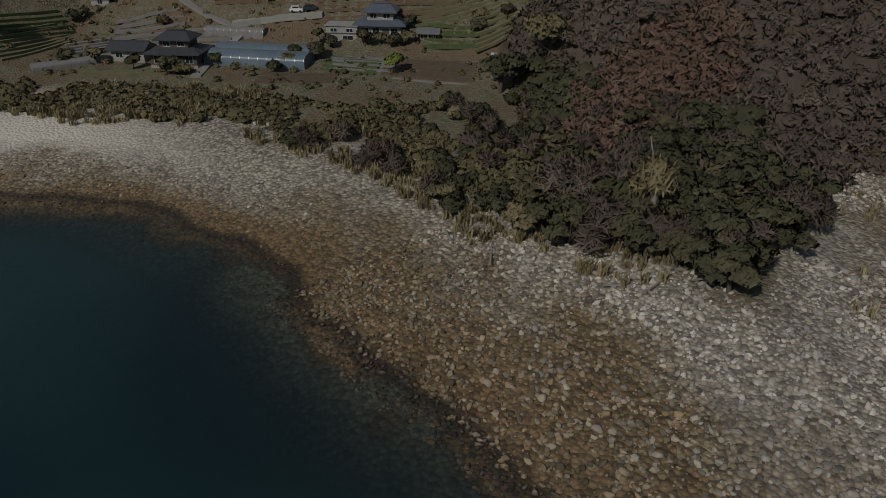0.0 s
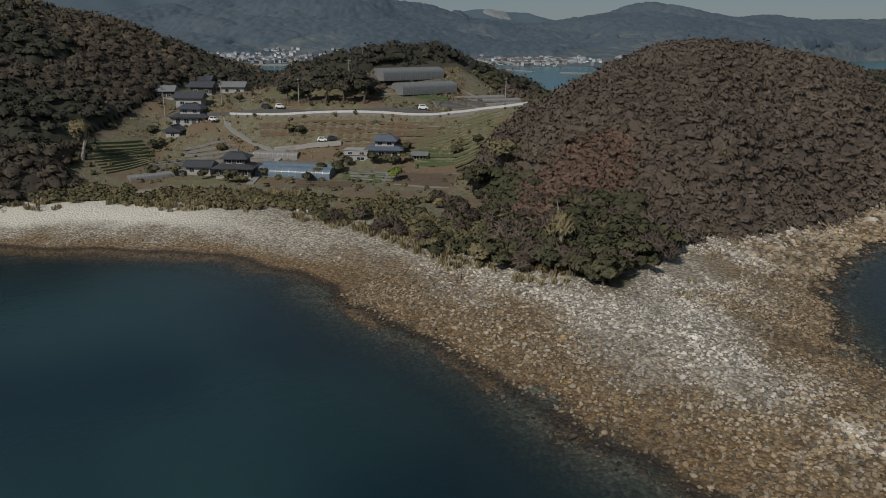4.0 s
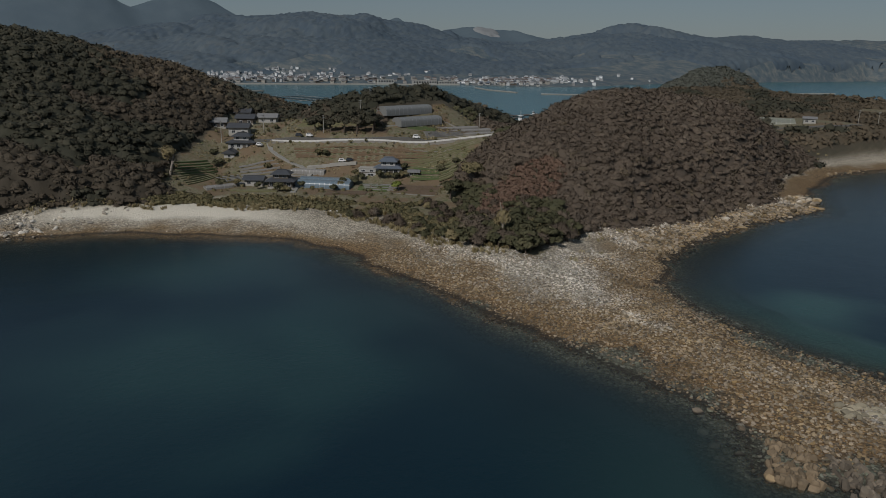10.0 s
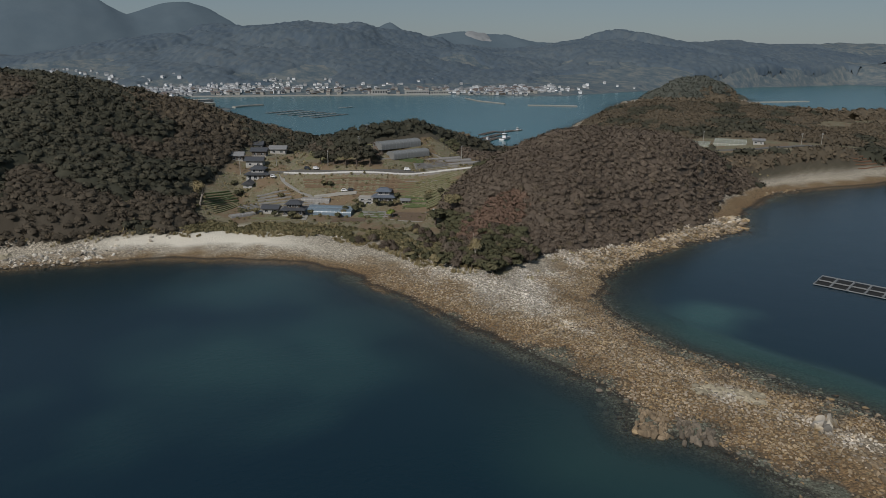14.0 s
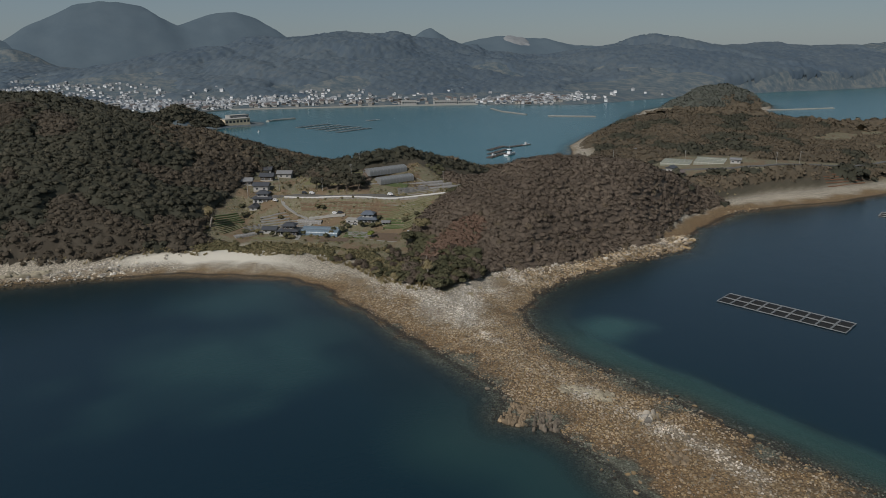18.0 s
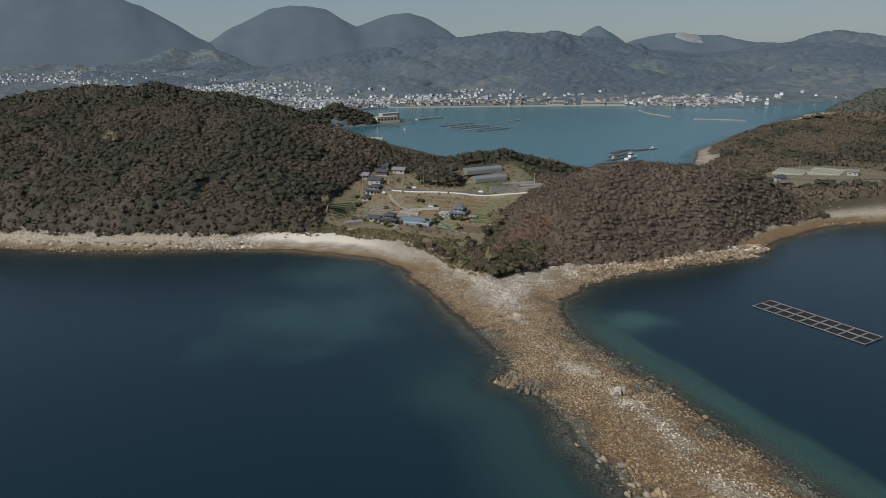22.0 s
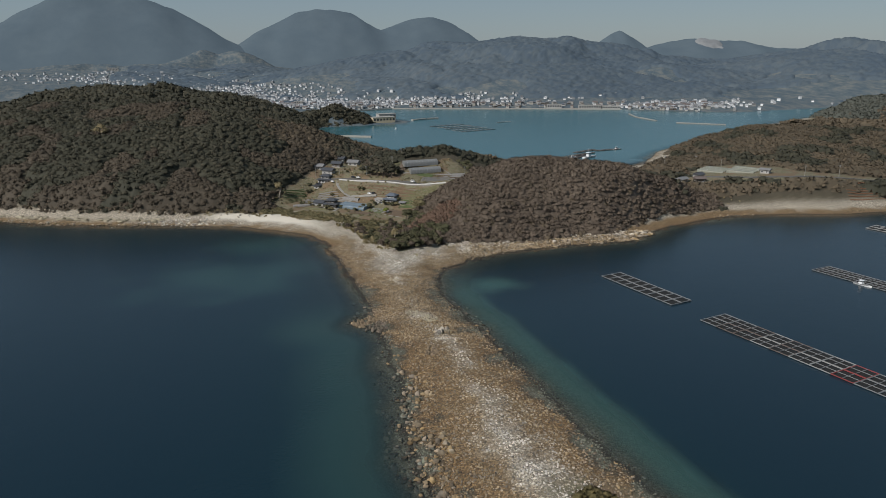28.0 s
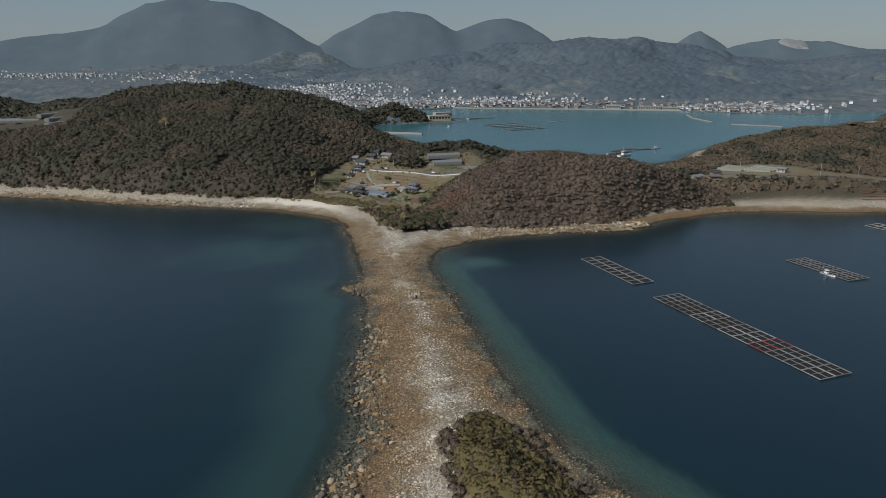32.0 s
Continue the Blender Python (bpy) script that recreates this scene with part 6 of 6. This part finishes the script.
# ---- the town round the inner bay ----
def block_building(x, y, rz, w, d, tall, wall, label, floors=2, bays=5, roof=CONCRETE):
    """A plain hall or block with a parapet roof and rows of windows."""
    z = height(x, y)
    b = thing("building", label, "building", x, y, rz, max(z, 0.5))
    part("wall", boxes([(0, 0, tall / 2 - 1, w, d, tall + 2)]), wall, b)
    part("roof", boxes([(0, 0, tall + 0.2, w + 0.8, d + 0.8, 0.5)]), roof, b)
    for fl in range(floors):
        for k in range(bays):
            part("window", boxes([((k + 0.5) / bays * w - w / 2, -d / 2 - 0.05, tall * (fl + 0.55) / floors, w / bays * 0.6, 0.12, tall / floors * 0.4)]), PANE, b)
    return b


block_building(190, 1050, 12, 46, 20, 9, OCHRE_WALL, "cream warehouse on the waterside", 1, 7)
block_building(205, 1085, 12, 36, 16, 12, RENDERED, "white hall beside the warehouse", 1, 5)
block_building(735, 1238, -20, 52, 14, 8, RENDERED, "long white shed on the far quay", 1, 9)
block_building(660, 1275, -20, 34, 14, 9, RENDERED, "white shed on the far quay", 1, 6)
block_building(780, 1215, -25, 40, 14, 7, RENDERED, "long white shed beside the far quay", 1, 7)
block_building(-40, 1660, -10, 40, 14, 16, RENDERED, "white town block of several floors", 5, 8)
block_building(70, 1480, -5, 22, 14, 12, RENDERED, "white block near the shore", 3, 4)
block_building(32, 888, 10, 14, 8, 6, RENDERED, "white quay house by the pier", 2, 3)
block_building(20, 915, 10, 14, 8, 6, RENDERED, "pale quay house by the pier", 2, 3)
block_building(-1100, 3200, 0, 40, 12, 14, RENDERED, "white block on the far hillside", 4, 8)
block_building(-560, 3000, 0, 44, 12, 12, RENDERED, "pale block on the far hillside", 4, 8)
cottage(382, 238, -60, 8, 5, 3.2, TILE_GREY, RENDERED, "white shed at the end of the long greenhouses", 1.2)
cottage(308, 258, 20, 10, 6, 3.2, TILE_GREY, RENDERED, "grey-roofed house in the eastern hollow", 1.8)
cottage(321, 250, -10, 9, 6, 3.2, TILE_BROWN, BOARDS, "brown-roofed house in the eastern hollow", 1.8)
cottage(330, 264, 15, 8, 6, 3.2, TILE_DARK, RENDERED, "dark-roofed house in the eastern hollow", 1.8)
cottage(408, 372, 10, 10, 7, 4.0, TILE_GREY, RENDERED, "white house on the headland slope", 1.6)


def chimney(x, y, tall):
    c = thing("chimney", "tall red and white banded chimney", "chimney", x, y)
    a = np.linspace(0, 2 * np.pi, 12, endpoint=False)
    n = 5
    for k in range(n):
        z0, z1 = tall * k / n, tall * (k + 1) / n
        r0, r1 = 5.5 - 2 * k / n, 5.5 - 2 * (k + 1) / n
        v = np.concatenate([np.column_stack([r * np.cos(a), r * np.sin(a), np.full(12, z)]) for r, z in ((r0, z0), (r1, z1))])
        part("band", (v, np.array([(i, (i + 1) % 12, 12 + (i + 1) % 12, 12 + i) for i in range(12)])), RED_PAINT if k % 2 else RENDERED, c)
    return c


chimney(-1040, 3720, 85)


def lattice_tower(x, y, tall):
    """A steel pylon: four legs, crossbars, braces, a platform at the top."""
    t = thing("lattice_tower", "grey steel lattice tower on the wooded hill", "tower", x, y)
    w0, w1 = 5.0, 1.6
    for sx in (-1, 1):
        for sy in (-1, 1):
            v = np.array([(sx * (w0 if z == 0 else w1) / 2 + dx, sy * (w0 if z == 0 else w1) / 2 + dy, z) for z in (0, tall) for dx, dy in ((-0.2, -0.2), (0.2, -0.2), (0.2, 0.2), (-0.2, 0.2))])
            part("leg", (v, np.array([(i, (i + 1) % 4, 4 + (i + 1) % 4, 4 + i) for i in range(4)])), STEEL, t)
    for k in range(1, 7):
        z, w = tall * k / 7, w0 + (w1 - w0) * k / 7
        part("brace", boxes([(0, s * w / 2, z, w, 0.25, 0.25) for s in (-1, 1)] + [(s * w / 2, 0, z, 0.25, w, 0.25) for s in (-1, 1)]), STEEL, t)
    part("platform", boxes([(0, 0, tall, 5, 5, 0.8), (0, 0, tall + 1.5, 4.5, 4.5, 1.6)]), FRAME, t)
    return t


lattice_tower(-186, 900, 26)

# single town houses along the shores, then the crowd of roofs behind
walls_, roofs_ = (RENDERED, OCHRE_WALL, BOARDS, CONCRETE), (TILE_DARK, TILE_GREY, TILE_BLUE, TILE_BROWN)
protos = []
for k in range(6):
    w, d, t_ = 7.5 + 1.5 * (k % 3), 6 + (k % 2), 2.8 + 2.2 * (k % 2)
    p = tagged(new("house"), ("white house with a dark roof in the shore town", "grey house with a grey roof in the shore town", "white house with a blue-grey roof in the shore town",
                              "grey house with a brown roof in the shore town", "dark house with a grey roof in the shore town", "white house with a brown roof in the shore town")[k], "house", "shore town houses")
    part("wall", boxes([(0, 0, t_ / 2 - 1, w, d, t_ + 2)]), walls_[(0, 3, 0, 3, 2, 0)[k]], p)
    part("roof", hip_roof(w, d, t_, 1.9, 0.6, 1.0 if k % 2 else 0.5), roofs_[(0, 1, 2, 3, 1, 3)[k]], p)
    part("window", boxes([(0, -d / 2 - 0.04, t_ * 0.55, w * 0.6, 0.1, 1.2)]), PANE, p)
    protos.append(p)
r_ = np.random.default_rng(7)
FAR_QUAY = [(165, 1367), (284, 1402), (417, 1351), (547, 1303), (672, 1256), (800, 1195)]
spots = []
for (ax, ay), (bx, by) in zip(FAR_QUAY, FAR_QUAY[1:]):
    for _ in range(24):
        u, o = r_.uniform(), r_.uniform(14, 70)
        nx, ny = -(by - ay), bx - ax
        ln = math.hypot(nx, ny)
        spots.append((ax + (bx - ax) * u + nx / ln * o, ay + (by - ay) * u + ny / ln * o))
for _ in range(120):
    spots.append((r_.normal(905, 60), r_.normal(1165, 38)))
for _ in range(70):
    spots.append((r_.normal(60, 70), r_.normal(1480, 60)))
for _ in range(20):
    spots.append((r_.uniform(-5, 36), r_.uniform(850, 960)))
spots = np.array(spots)
sz, sd, _, _ = lie(spots[:, 0], spots[:, 1])
used = 0
for (x, y), z, d in zip(spots, sz, sd):
    if d < 9:
        continue
    m = pose(x, y, max(z, 1.0) + 0.6, 0, 0, r_.choice([-20, 70, -35, 55, 0]) + r_.normal(0, 6))
    if used < len(protos):
        protos[used].matrix_basis = m
    else:
        copy_thing(protos[used % 6], m)
    used += 1


def town(name, zones, label, seed, top_=40):
    """Many small far houses: walls and roofs in one mesh each."""
    r = np.random.default_rng(seed)
    pts = np.concatenate([np.column_stack([r.normal(cx, sx, n), r.normal(cy, sy, n)]) for cx, cy, sx, sy, n in zones])
    z, d, _, far = lie(pts[:, 0], pts[:, 1])
    keep = (d > 12) & (far < top_)
    rows, rv, rf = [], [], []
    for (x, y), zz_ in zip(pts[keep], z[keep]):
        w, dp, t_, rz = r.uniform(4.5, 9), r.uniform(4.5, 7.5), r.choice([2.4, 2.8, 3.0, 5.0]), r.choice([-20, 70, -40, 50]) + r.normal(0, 8)
        rows.append((x, y, zz_ + t_ / 2 - 1, w, dp, t_ + 3, rz))
        v, f = hip_roof(w, dp, 0, 2.2, 0.5, 0.8)
        c, s = math.cos(radians(rz)), math.sin(radians(rz))
        rf.append(f + 12 * len(rv))
        rv.append(v @ np.array([[c, s, 0], [-s, c, 0], [0, 0, 1]]) + (x, y, zz_ + t_ + 0.5))
    top = tagged(new(name, mesh_of(name, *boxes(rows), TOWN_WALL)), label, "town", kind="stuff")
    part("roofs", (np.concatenate(rv), np.concatenate(rf)), TOWN_ROOF, top)


town("town", [(40, 1560, 110, 90, 480), (-60, 1850, 120, 120, 420), (200, 1480, 120, 40, 260), (330, 1470, 90, 40, 120), (-180, 2250, 120, 180, 300), (-330, 2700, 160, 160, 260)], "crowded pale houses of the town behind the bay", 51)
town("town", [(470, 1420, 170, 40, 130), (920, 1190, 80, 45, 200), (1000, 1150, 80, 30, 90), (560, 1560, 60, 60, 40), (760, 1480, 60, 60, 30)], "scattered houses on the slopes above the far shore", 52, 26)
town("town", [(-1050, 2700, 130, 90, 420), (-700, 2900, 220, 90, 360), (-480, 2500, 150, 100, 240), (-1000, 3300, 250, 100, 220), (-300, 3200, 200, 150, 180)], "hazy houses of the distant town", 53, 62)
town("town", [(2000, 1180, 260, 40, 110), (1500, 1200, 150, 40, 40)], "houses along the eastern arm of the bay", 54, 14)
